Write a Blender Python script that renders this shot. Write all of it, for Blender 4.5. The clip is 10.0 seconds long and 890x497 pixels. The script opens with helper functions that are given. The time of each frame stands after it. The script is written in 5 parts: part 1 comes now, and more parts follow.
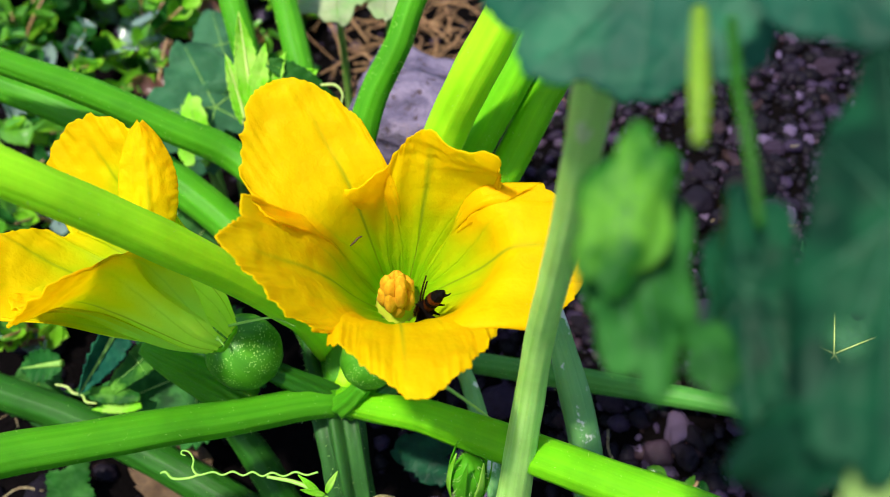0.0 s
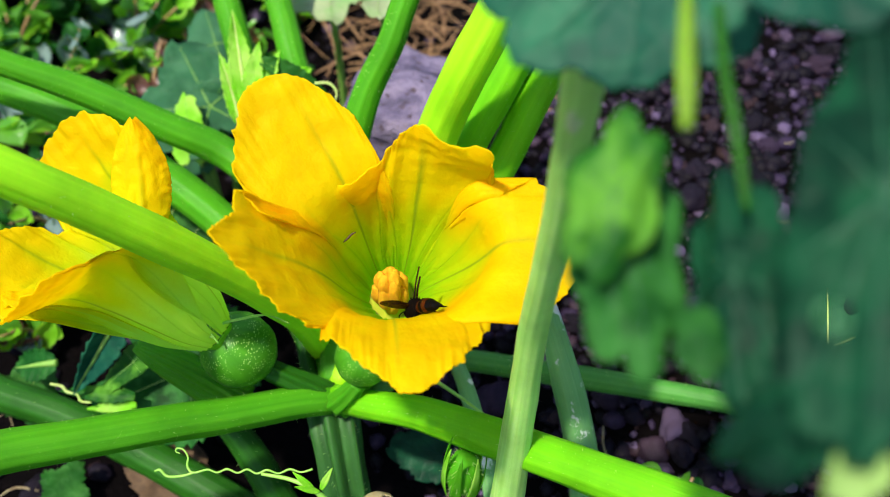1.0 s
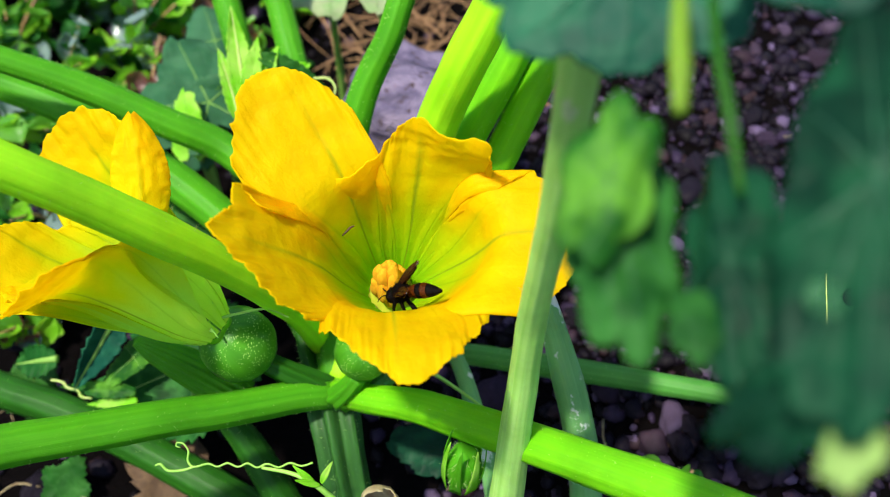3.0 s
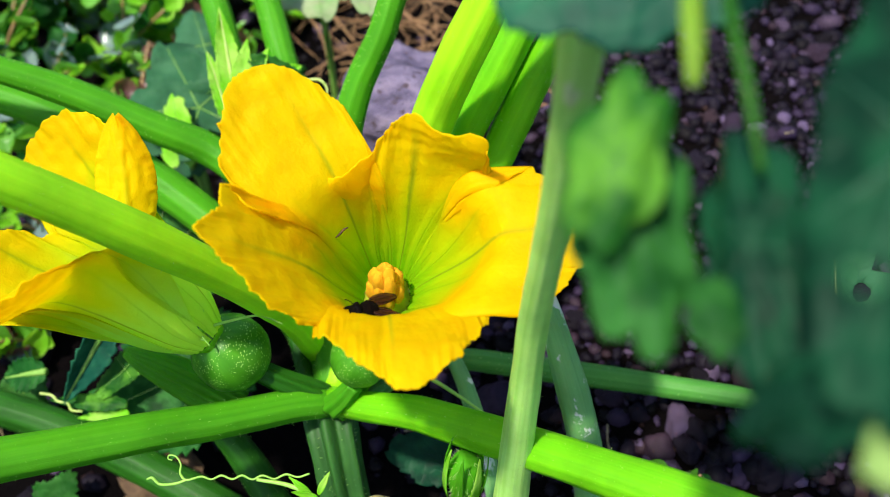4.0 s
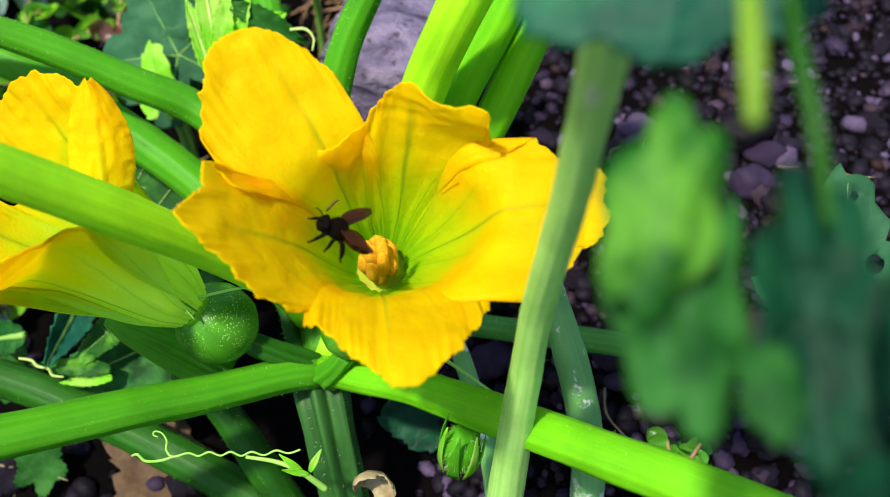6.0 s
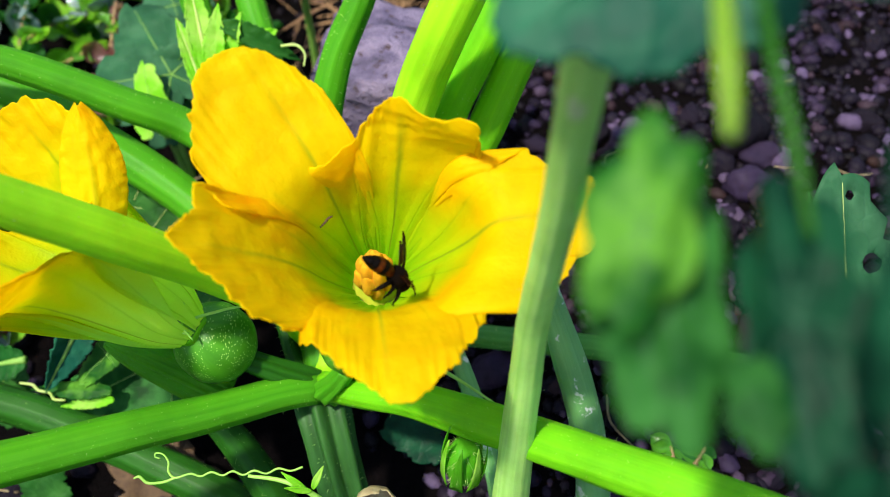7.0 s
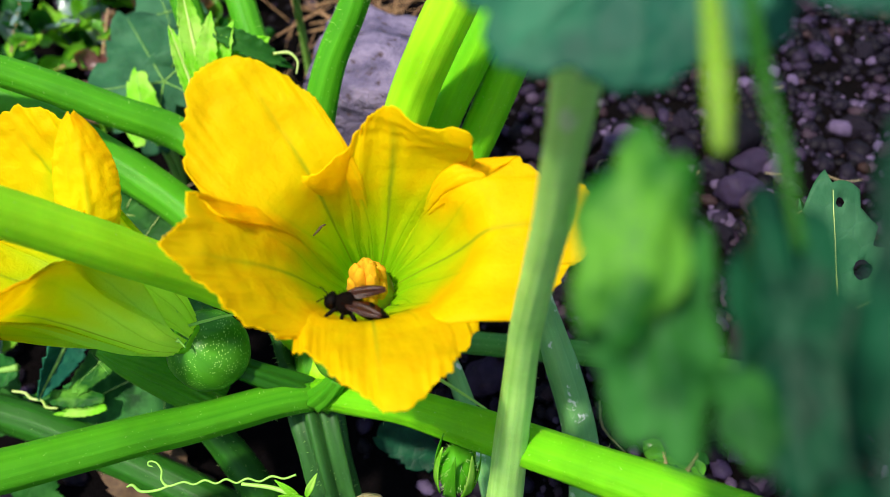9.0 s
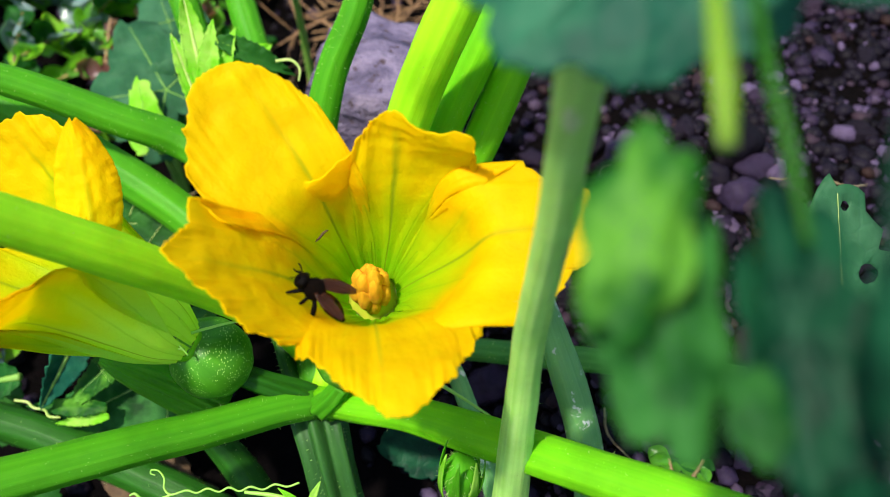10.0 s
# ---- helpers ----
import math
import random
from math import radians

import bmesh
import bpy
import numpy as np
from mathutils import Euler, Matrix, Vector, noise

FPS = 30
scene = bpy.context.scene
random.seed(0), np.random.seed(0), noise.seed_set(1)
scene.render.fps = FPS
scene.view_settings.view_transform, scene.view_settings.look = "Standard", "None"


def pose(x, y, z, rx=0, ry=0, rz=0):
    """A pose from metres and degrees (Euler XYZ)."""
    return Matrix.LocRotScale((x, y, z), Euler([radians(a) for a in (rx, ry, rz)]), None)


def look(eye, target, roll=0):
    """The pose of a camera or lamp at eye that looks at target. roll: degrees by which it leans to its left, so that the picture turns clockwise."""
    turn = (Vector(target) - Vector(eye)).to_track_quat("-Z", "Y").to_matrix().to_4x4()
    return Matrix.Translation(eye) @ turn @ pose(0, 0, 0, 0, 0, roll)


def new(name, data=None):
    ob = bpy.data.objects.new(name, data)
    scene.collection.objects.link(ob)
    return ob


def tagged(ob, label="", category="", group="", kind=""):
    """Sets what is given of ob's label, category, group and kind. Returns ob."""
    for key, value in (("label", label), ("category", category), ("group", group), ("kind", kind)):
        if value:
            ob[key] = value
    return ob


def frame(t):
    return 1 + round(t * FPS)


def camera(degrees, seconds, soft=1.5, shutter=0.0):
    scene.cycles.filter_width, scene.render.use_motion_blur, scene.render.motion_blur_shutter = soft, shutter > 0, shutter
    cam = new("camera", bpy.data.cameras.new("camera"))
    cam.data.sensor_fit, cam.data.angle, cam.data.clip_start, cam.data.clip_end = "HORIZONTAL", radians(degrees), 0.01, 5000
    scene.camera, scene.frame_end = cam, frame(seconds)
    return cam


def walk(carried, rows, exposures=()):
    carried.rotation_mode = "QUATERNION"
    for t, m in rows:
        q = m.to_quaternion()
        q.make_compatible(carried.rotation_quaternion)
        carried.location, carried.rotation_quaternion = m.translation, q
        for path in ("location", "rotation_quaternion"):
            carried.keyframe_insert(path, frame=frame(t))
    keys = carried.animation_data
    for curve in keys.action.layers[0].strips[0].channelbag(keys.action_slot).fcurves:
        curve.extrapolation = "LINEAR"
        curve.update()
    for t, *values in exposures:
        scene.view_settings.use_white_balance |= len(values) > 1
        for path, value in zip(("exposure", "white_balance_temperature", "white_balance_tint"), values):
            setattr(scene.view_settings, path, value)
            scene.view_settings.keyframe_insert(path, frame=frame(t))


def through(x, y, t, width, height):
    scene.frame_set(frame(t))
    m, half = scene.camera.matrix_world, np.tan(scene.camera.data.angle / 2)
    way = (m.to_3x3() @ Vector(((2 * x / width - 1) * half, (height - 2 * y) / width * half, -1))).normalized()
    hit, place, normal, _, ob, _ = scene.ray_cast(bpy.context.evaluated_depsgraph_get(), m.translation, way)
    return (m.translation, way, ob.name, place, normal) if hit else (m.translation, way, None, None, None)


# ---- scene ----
cam = camera(49.0, 10.0, soft=0.5, shutter=0.3)
cam.data.dof.use_dof = True
cam.data.dof.focus_distance = 0.305
cam.data.dof.aperture_fstop = 11.5
EYE, TILT = 0.42, -52.0
ROWS = [
    (0, 0, -0, 0, 0, 0, 0),
    (0.5, 0.00046, -4e-05, -0.00121, -0.072, 0.117, 0.36),
    (1, 0.00117, -0.00014, -0.00214, -0.157, 0.16, 0.217),
    (1.5, 0.00171, -0.00076, -0.0026, -0.24, 0.3, 0.194),
    (2, 0.00245, -0.00126, -0.00181, -0.294, 0.227, 0.372),
    (2.5, 0.0019, -0.0013, -0.00332, -0.287, 0.181, 0.288),
    (2.7, 0.0019, -0.0013, -0.0033, -0.187, -0.02, 0.29),
    (4, 0.00192, 0.0091, -0.00616, -0.249, 0.566, 1.472),
    (4.5, 0.0017, 0.01797, 0.00092, -0.043, -0.223, 1.023),
    (5, -0.00091, 0.02279, 0.00532, -0.158, -1.14, 1.094),
    (5.5, -0.00167, 0.02461, 0.00739, -0.676, -2.482, 0.904),
    (5.7, -0.0016, 0.0247, 0.0076, -1.04, -3.48, 0.92),
    (6.8, 0.0015, 0.0252, 0.0091, -1.03, -4.12, 3.1),
    (7, 0.00154, 0.02536, 0.00932, -1.027, -3.425, 3.254),
    (7.5, 0.00024, 0.02749, 0.01081, -1.43, -3.362, 3.198),
    (8, 0.00271, 0.02809, 0.01157, -1.608, -3.565, 3.646),
    (8.5, 0.00037, 0.02701, 0.01322, -1.943, -3.702, 3.322),
    (9, 0.00152, 0.02463, 0.01029, -1.464, -3.182, 3.359),
    (9.5, 0.00159, 0.02379, 0.01013, -1.501, -3.005, 3.294),
    (10, 0.00149, 0.02576, 0.00898, -1.293, -2.592, 3.636),
]
walk(cam, [(t, pose(0, 0, EYE, TILT) @ pose(x, y, z, 90 + pitch, roll, yaw)) for t, x, y, z, yaw, pitch, roll in ROWS], [(0.0, 0.74), (10.0, 0.74)])

# ---- light: a high sun from the side of the second flower, a little in front of it, blue open sky ----
SUN_ELEVATION, SUN_FROM = radians(69), Vector((-0.70, -0.45, 0.0)).normalized()
world = bpy.data.worlds.new("world")
scene.world = world
world.use_nodes = True
wn = world.node_tree
sky = wn.nodes.new("ShaderNodeTexSky")
sky.sky_type, sky.sun_disc, sky.sun_elevation = "NISHITA", False, SUN_ELEVATION
sky.sun_rotation = math.atan2(SUN_FROM.x, SUN_FROM.y)
wn.links.new(sky.outputs[0], wn.nodes["Background"].inputs[0])
wn.nodes["Background"].inputs[1].default_value = 0.135
lamp = bpy.data.lights.new("sun", "SUN")
lamp.energy, lamp.angle, lamp.color = 4.2, radians(3), (1.0, 0.95, 0.84)
sun = new("sun", lamp)
sun_way = SUN_FROM * math.cos(SUN_ELEVATION) + Vector((0, 0, math.sin(SUN_ELEVATION)))
sun.matrix_world = look(sun_way * 5, (0, 0, 0))

# ---- materials ----


class Nodes:
    """A material's node tree with short ways to add and link nodes."""

    def __init__(self, name):
        self.mat = bpy.data.materials.new(name)
        self.mat.use_nodes = True
        self.tree = self.mat.node_tree
        self.bsdf = self.tree.nodes["Principled BSDF"]
        self.out = self.tree.nodes["Material Output"]

    def add(self, kind, **inputs):
        n = self.tree.nodes.new(kind)
        for key, value in inputs.items():
            self.put(n, key.replace("_", " "), value)
        return n

    def put(self, n, key, value):
        socket = n.inputs[int(key[1:])] if key[0] == "i" and key[1:].isdigit() else n.inputs[key]
        if isinstance(value, bpy.types.NodeSocket):
            self.tree.links.new(value, socket)
        else:
            socket.default_value = value

    def coord(self, which="Object"):
        return self.add("ShaderNodeTexCoord").outputs[which]

    def scaled(self, vector, sx, sy, sz):
        return self.add("ShaderNodeMapping", Vector=vector, Scale=(sx, sy, sz)).outputs[0]

    def noise(self, vector, scale, detail=4.0, rough=0.55):
        return self.add("ShaderNodeTexNoise", Vector=vector, Scale=scale, Detail=detail, Roughness=rough).outputs["Fac"]

    def ramp(self, fac, *stops):
        n = self.add("ShaderNodeValToRGB", Fac=fac)
        e = n.color_ramp.elements
        while len(e) < len(stops):
            e.new(0.5)
        for el, (p, c) in zip(e, stops):
            el.position = p
            el.color = (*c, 1) if len(c) == 3 else c
        return n.outputs["Color"]

    def mix(self, fac, a, b, blend="MIX"):
        n = self.tree.nodes.new("ShaderNodeMix")
        n.data_type, n.blend_type = "RGBA", blend
        for sock, value in ((n.inputs[0], fac), (n.inputs[6], a), (n.inputs[7], b)):
            if isinstance(value, bpy.types.NodeSocket):
                self.tree.links.new(value, sock)
            else:
                sock.default_value = (*value, 1) if isinstance(value, tuple) and len(value) == 3 else value
        return n.outputs[2]

    def math(self, op, a, b=0.0, clamp=False):
        n = self.tree.nodes.new("ShaderNodeMath")
        n.operation, n.use_clamp = op, clamp
        for sock, value in zip(n.inputs, (a, b)):
            if isinstance(value, bpy.types.NodeSocket):
                self.tree.links.new(value, sock)
            else:
                sock.default_value = value
        return n.outputs[0]

    def split(self, vector):
        return self.add("ShaderNodeSeparateXYZ", Vector=vector).outputs

    def bump(self, height, strength=0.5, distance=0.001):
        n = self.add("ShaderNodeBump", Height=height, Strength=strength, Distance=distance)
        self.tree.links.new(n.outputs[0], self.bsdf.inputs["Normal"])
        return n.outputs[0]

    def finish(self, colour, rough=0.5, through=0.0, through_colour=None, normal=None, specular=0.5):
        self.put(self.bsdf, "Base Color", colour if isinstance(colour, bpy.types.NodeSocket) else (*colour, 1))
        self.put(self.bsdf, "Roughness", rough)
        self.put(self.bsdf, "Specular IOR Level", specular)
        if through:
            tr = self.add("ShaderNodeBsdfTranslucent")
            tint = through_colour or colour
            self.put(tr, "Color", tint if isinstance(tint, bpy.types.NodeSocket) else (*tint, 1))
            if normal:
                self.put(tr, "Normal", normal)
            m = self.add("ShaderNodeMixShader", Fac=through)
            self.tree.links.new(self.bsdf.outputs[0], m.inputs[1])
            self.tree.links.new(tr.outputs[0], m.inputs[2])
            self.tree.links.new(m.outputs[0], self.out.inputs[0])
        return self.mat


def stem_material(name, light, dark, scars=0.0, through=0.25, flecks=0.22):
    """Ribbed succulent stalk: fine lengthwise stripes, mottling, pale corky scars where wanted."""
    m = Nodes(name)
    uv = m.coord("UV")
    stripes = m.noise(m.scaled(uv, 20, 1.0, 1), 1.0, 4.0)
    patch = m.noise(m.coord(), 45.0, 5.0)
    c = m.mix(m.ramp(stripes, (0.30, (0.25, 0.25, 0.25)), (0.70, (0.9, 0.9, 0.9))), dark, light)
    c = m.mix(m.ramp(patch, (0.42, (0, 0, 0)), (0.75, (0.55, 0.55, 0.55))), c, tuple(0.6 * v for v in dark))
    fleck = m.add("ShaderNodeTexVoronoi", Vector=m.coord(), Scale=420.0).outputs["Distance"]
    c = m.mix(m.ramp(fleck, (0.05, (flecks, flecks, flecks)), (0.11, (0, 0, 0))), c, tuple(min(1, 1.5 * v + 0.1) for v in light))
    if scars:
        s = m.noise(m.scaled(m.coord(), 1, 1, 0.6), 70.0, 6.0, 0.7)
        c = m.mix(m.ramp(s, (0.66 - scars, (0, 0, 0)), (0.69 - scars, (0.9, 0.9, 0.9))), c, (0.62, 0.66, 0.58))
        c = m.mix(m.ramp(m.noise(m.coord(), 30.0, 3.0), (0.56, (0, 0, 0)), (0.68, (0.7, 0.7, 0.7))), c, (0.30, 0.17, 0.13))
    n = m.bump(m.math("ADD", stripes, m.math("MULTIPLY", m.noise(m.coord(), 600.0), 0.4)), 0.45, 0.0006)
    m.put(m.bsdf, "Subsurface Weight", 0.35)
    m.put(m.bsdf, "Subsurface Radius", (0.6, 1.0, 0.25))
    m.put(m.bsdf, "Subsurface Scale", 0.006)
    return m.finish(c, 0.5, through, c, n, 0.16)


def petal_material(name, shift=0.0, throat=(0.46, 0.78, 0.008), through=0.68):
    """Squash petal: green-yellow throat that runs out along the veins into orange-yellow, crinkled."""
    m = Nodes(name)
    uv = m.split(m.coord("UV"))
    u, v = uv[0], uv[1]
    off = m.math("ABSOLUTE", m.math("SUBTRACT", u, 0.5))
    wob = m.noise(m.coord(), 60.0, 4.0)
    along = m.math("ADD", v, m.math("MULTIPLY", m.math("SUBTRACT", wob, 0.5), 0.20))
    # five veins fan out from the throat, the midrib longest
    warp = m.math("MULTIPLY", m.math("SUBTRACT", m.noise(m.coord(), 35.0, 2.0), 0.5), 0.05)
    fan = m.math("MULTIPLY", m.math("SUBTRACT", m.math("ADD", u, warp), 0.5), 5.0)
    ribs = m.math("ABSOLUTE", m.math("SUBTRACT", m.math("FRACT", m.math("ADD", fan, 0.5)), 0.5))
    rib_glow = m.ramp(ribs, (0.0, (1, 1, 1)), (0.40, (0, 0, 0)))
    rib_line = m.ramp(ribs, (0.0, (1, 1, 1)), (0.07, (0, 0, 0)))
    along = m.math("SUBTRACT", m.math("SUBTRACT", m.math("ADD", along, m.math("MULTIPLY", off, 0.16)), m.math("MULTIPLY", rib_glow, 0.07)), shift)
    base = m.ramp(along, (0.10, throat), (0.32, (0.74, 0.82, 0.006)), (0.50, (0.98, 0.80, 0.002)), (0.72, (0.99, 0.74, 0.001)), (1.0, (0.99, 0.75, 0.001)))
    fade = m.ramp(v, (0.30, (1, 1, 1)), (0.72, (0, 0, 0)))
    base = m.mix(m.math("MULTIPLY", m.math("MULTIPLY", rib_line, fade), 0.20), base, (0.32, 0.54, 0.010))
    mid = m.math("MULTIPLY", m.ramp(off, (0.0, (1, 1, 1)), (0.016, (0, 0, 0))), m.ramp(v, (0.40, (1, 1, 1)), (0.95, (0, 0, 0))))
    base = m.mix(m.math("MULTIPLY", mid, 0.80), base, (0.40, 0.50, 0.02))
    blotch = m.noise(m.coord(), 110.0, 4.0, 0.6)
    flush = m.math("MULTIPLY", m.ramp(blotch, (0.42, (0, 0, 0)), (0.75, (0.6, 0.6, 0.6))), m.ramp(along, (0.42, (0, 0, 0)), (0.66, (1, 1, 1))))
    base = m.mix(flush, base, (0.96, 0.60, 0.001))
    wrinkle = m.noise(m.scaled(m.coord("UV"), 24, 12, 1), 1.0, 4.0, 0.62)
    crinkle = m.math("ADD", m.math("MULTIPLY", m.noise(m.coord(), 240.0, 3.0, 0.55), 0.6), m.math("MULTIPLY", wrinkle, 0.18))
    fine = m.noise(m.coord(), 1100.0, 3.0)
    h = m.math("ADD", crinkle, m.math("MULTIPLY", fine, 0.15))
    h = m.math("SUBTRACT", h, m.math("MULTIPLY", m.math("MULTIPLY", rib_line, fade), 0.15))
    n = m.bump(h, 0.6, 0.0016)
    return m.finish(base, 0.6, through, base, n, 0.10)


def leaf_material(name, top, vein, through=0.35, rough=0.45, glow=None, spots=0.0, patch=70.0):
    """Leaf blade with a mottled surface; the fine net of veins is relief and a slight lightening."""
    m = Nodes(name)
    co = m.coord()
    net = m.add("ShaderNodeTexVoronoi", Vector=co, Scale=150.0)
    net.feature = "DISTANCE_TO_EDGE"
    lines = m.ramp(net.outputs["Distance"], (0.0, (1, 1, 1)), (0.10, (0, 0, 0)))
    mott = m.noise(co, 40.0, 5.0, 0.6)
    c = m.mix(m.ramp(mott, (0.3, (0, 0, 0)), (0.75, (1, 1, 1))), tuple(0.5 * v for v in top), tuple(min(1, 1.4 * v) for v in top))
    broad = m.noise(co, patch, 3.0, 0.6)
    c = m.mix(m.ramp(broad, (0.44, (0, 0, 0)), (0.62, (0.65, 0.65, 0.65))), c, vein)
    c = m.mix(m.math("MULTIPLY", lines, 0.10), c, vein)
    if spots:
        sp = m.noise(co, 90.0, 3.0)
        c = m.mix(m.ramp(sp, (0.62 - spots, (0, 0, 0)), (0.68 - spots, (0.8, 0.8, 0.8))), c, (0.33, 0.30, 0.07))
    n = m.bump(m.math("SUBTRACT", m.noise(co, 130.0, 4.0), m.math("MULTIPLY", lines, 0.12)), 0.5, 0.0015)
    glowc = m.mix(m.math("MULTIPLY", lines, 0.3), glow, vein) if glow else c
    return m.finish(c, rough, through, glowc, n, 0.09)


def plain_material(name, a, b, scale=120.0, rough=0.6, bump=0.4, through=0.0, metallic=0.0):
    """Two-tone mottled surface with fine grain, varied from object to object and island to island."""
    m = Nodes(name)
    co = m.coord()
    c = m.mix(m.ramp(m.noise(co, scale, 5.0, 0.62), (0.3, (0, 0, 0)), (0.7, (1, 1, 1))), a, b)
    n = m.bump(m.noise(co, scale * 4, 4.0), bump, 0.001)
    m.put(m.bsdf, "Metallic", metallic)
    return m.finish(c, rough, through, c, n)


def pebble_material(name):
    m = Nodes(name)
    co = m.coord()
    isl = m.add("ShaderNodeNewGeometry").outputs["Random Per Island"]
    rnd = m.add("ShaderNodeObjectInfo").outputs["Random"]
    pick = m.math("FRACT", m.math("ADD", isl, rnd))
    # violet and brown tones, darkened to include the shade of leaves overhead
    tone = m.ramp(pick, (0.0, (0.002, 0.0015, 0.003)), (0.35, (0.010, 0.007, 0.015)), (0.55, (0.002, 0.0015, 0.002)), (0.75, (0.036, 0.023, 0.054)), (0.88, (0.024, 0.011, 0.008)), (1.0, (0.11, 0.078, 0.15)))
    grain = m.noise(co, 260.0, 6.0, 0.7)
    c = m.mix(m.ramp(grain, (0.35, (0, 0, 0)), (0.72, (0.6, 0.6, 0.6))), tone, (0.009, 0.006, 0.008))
    n = m.bump(grain, 0.5, 0.001)
    return m.finish(c, 0.6, 0.0, None, n, 0.1)


def soil_material():
    m = Nodes("soil")
    co = m.coord()
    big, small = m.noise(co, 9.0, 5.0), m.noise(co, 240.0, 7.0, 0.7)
    # near-black because the shade over the bed is part of the colour
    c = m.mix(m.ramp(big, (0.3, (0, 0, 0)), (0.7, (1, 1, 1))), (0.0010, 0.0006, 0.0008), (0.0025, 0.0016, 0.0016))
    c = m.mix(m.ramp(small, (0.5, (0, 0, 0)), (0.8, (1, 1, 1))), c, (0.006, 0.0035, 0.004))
    n = m.bump(small, 0.9, 0.004)
    return m.finish(c, 0.9, 0.0, None, n, 0.05)


def stone_material():
    m = Nodes("violet_stone")
    co = m.coord()
    vein = m.noise(m.scaled(co, 1, 1.6, 2.2), 38.0, 7.0, 0.68)
    pit = m.noise(co, 210.0, 5.0, 0.6)
    c = m.ramp(vein, (0.32, (0.035, 0.030, 0.055)), (0.46, (0.11, 0.088, 0.15)), (0.6, (0.20, 0.16, 0.24)), (0.72, (0.09, 0.075, 0.13)))
    c = m.mix(m.ramp(pit, (0.33, (1, 1, 1)), (0.42, (0, 0, 0))), c, (0.05, 0.03, 0.035))
    n = m.bump(m.math("ADD", vein, m.math("MULTIPLY", pit, 0.8)), 0.9, 0.004)
    return m.finish(c, 0.62, 0.0, None, n, 0.25)


def fruit_material():
    m = Nodes("speckled_rind")
    co = m.coord()
    stripe = m.noise(m.scaled(m.coord("UV"), 10, 1.0, 1), 1.0, 3.0)
    c = m.mix(m.ramp(stripe, (0.35, (0, 0, 0)), (0.65, (1, 1, 1))), (0.026, 0.14, 0.004), (0.060, 0.24, 0.010))
    v = m.add("ShaderNodeTexVoronoi", Vector=m.scaled(co, 1.0, 0.55, 1.0), Scale=1350.0).outputs["Distance"]
    gate = m.ramp(m.noise(co, 120.0, 3.0), (0.38, (0, 0, 0)), (0.50, (1, 1, 1)))
    fleck = m.math("MULTIPLY", m.ramp(v, (0.14, (1, 1, 1)), (0.30, (0, 0, 0))), gate)
    c = m.mix(m.math("MULTIPLY", fleck, 0.75), c, (0.45, 0.70, 0.18))
    n = m.bump(m.noise(co, 500.0, 3.0), 0.2, 0.0006)
    return m.finish(c, 0.36, 0.0, None, n, 0.18)


GREEN_BRIGHT = stem_material("bright_green_stalk", (0.20, 0.62, 0.008), (0.11, 0.46, 0.005))
GREEN_MID = stem_material("green_stalk", (0.095, 0.38, 0.012), (0.045, 0.26, 0.005))
GREEN_OLD = stem_material("pale_green_stalk", (0.50, 0.82, 0.22), (0.26, 0.58, 0.08), 0.0, 0.15)
GREEN_SCAR = stem_material("old_stalk_with_pale_scars", (0.20, 0.46, 0.15), (0.11, 0.32, 0.09), 0.10, 0.05)
# the next three greens are darkened to hold the shade low in the plant
GREEN_DARK = stem_material("dark_shaded_stalk", (0.022, 0.125, 0.006), (0.006, 0.050, 0.002), 0.0, 0.06, 0.0)
GREEN_SHADE = stem_material("dull_shaded_stalk", (0.09, 0.30, 0.05), (0.030, 0.16, 0.015), 0.0, 0.05)
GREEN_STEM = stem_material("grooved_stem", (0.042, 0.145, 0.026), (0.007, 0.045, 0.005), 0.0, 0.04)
# lighter copy of the bright stalk, with sunlight put into its colour
GREEN_LIME = stem_material("sunlit_lime_stalk", (0.46, 0.90, 0.02), (0.30, 0.76, 0.01))
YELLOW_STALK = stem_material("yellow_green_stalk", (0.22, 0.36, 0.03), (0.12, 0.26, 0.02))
PETAL = petal_material("squash_petal")
PETAL_GREEN = petal_material("squash_petal_with_green_tube", 0.20, (0.70, 0.92, 0.12), 0.66)
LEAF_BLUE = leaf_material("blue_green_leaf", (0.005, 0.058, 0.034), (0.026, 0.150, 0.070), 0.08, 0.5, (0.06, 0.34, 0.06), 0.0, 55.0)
# darker copy of the blue-green leaf: shade is put into its colour
LEAF_DEEP = leaf_material("shade_painted_leaf", (0.002, 0.025, 0.012), (0.007, 0.068, 0.026), 0.08, 0.5, (0.04, 0.28, 0.03), 0.0, 110.0)
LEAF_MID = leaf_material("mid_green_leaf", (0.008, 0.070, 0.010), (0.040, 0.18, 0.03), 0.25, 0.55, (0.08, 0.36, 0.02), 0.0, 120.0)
# lighter copy of the mid green leaf, with sunlight put into its colour
LEAF_LIT = leaf_material("sun_painted_leaf", (0.010, 0.080, 0.008), (0.13, 0.36, 0.03), 0.25, 0.5, (0.20, 0.56, 0.03), 0.0, 95.0)
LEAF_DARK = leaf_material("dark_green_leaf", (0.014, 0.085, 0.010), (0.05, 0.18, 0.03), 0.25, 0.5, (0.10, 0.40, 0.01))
LEAF_GREY = leaf_material("grey_green_leaf", (0.026, 0.105, 0.045), (0.06, 0.17, 0.08), 0.25, 0.5, (0.2, 0.5, 0.05), 0.0)
# pale tone of a patch of sun on a leaf lobe, held in the colour
LEAF_YELLOW = leaf_material("pale_sun_painted_leaf", (0.24, 0.42, 0.10), (0.35, 0.50, 0.16), 0.3, 0.5, (0.4, 0.62, 0.10))
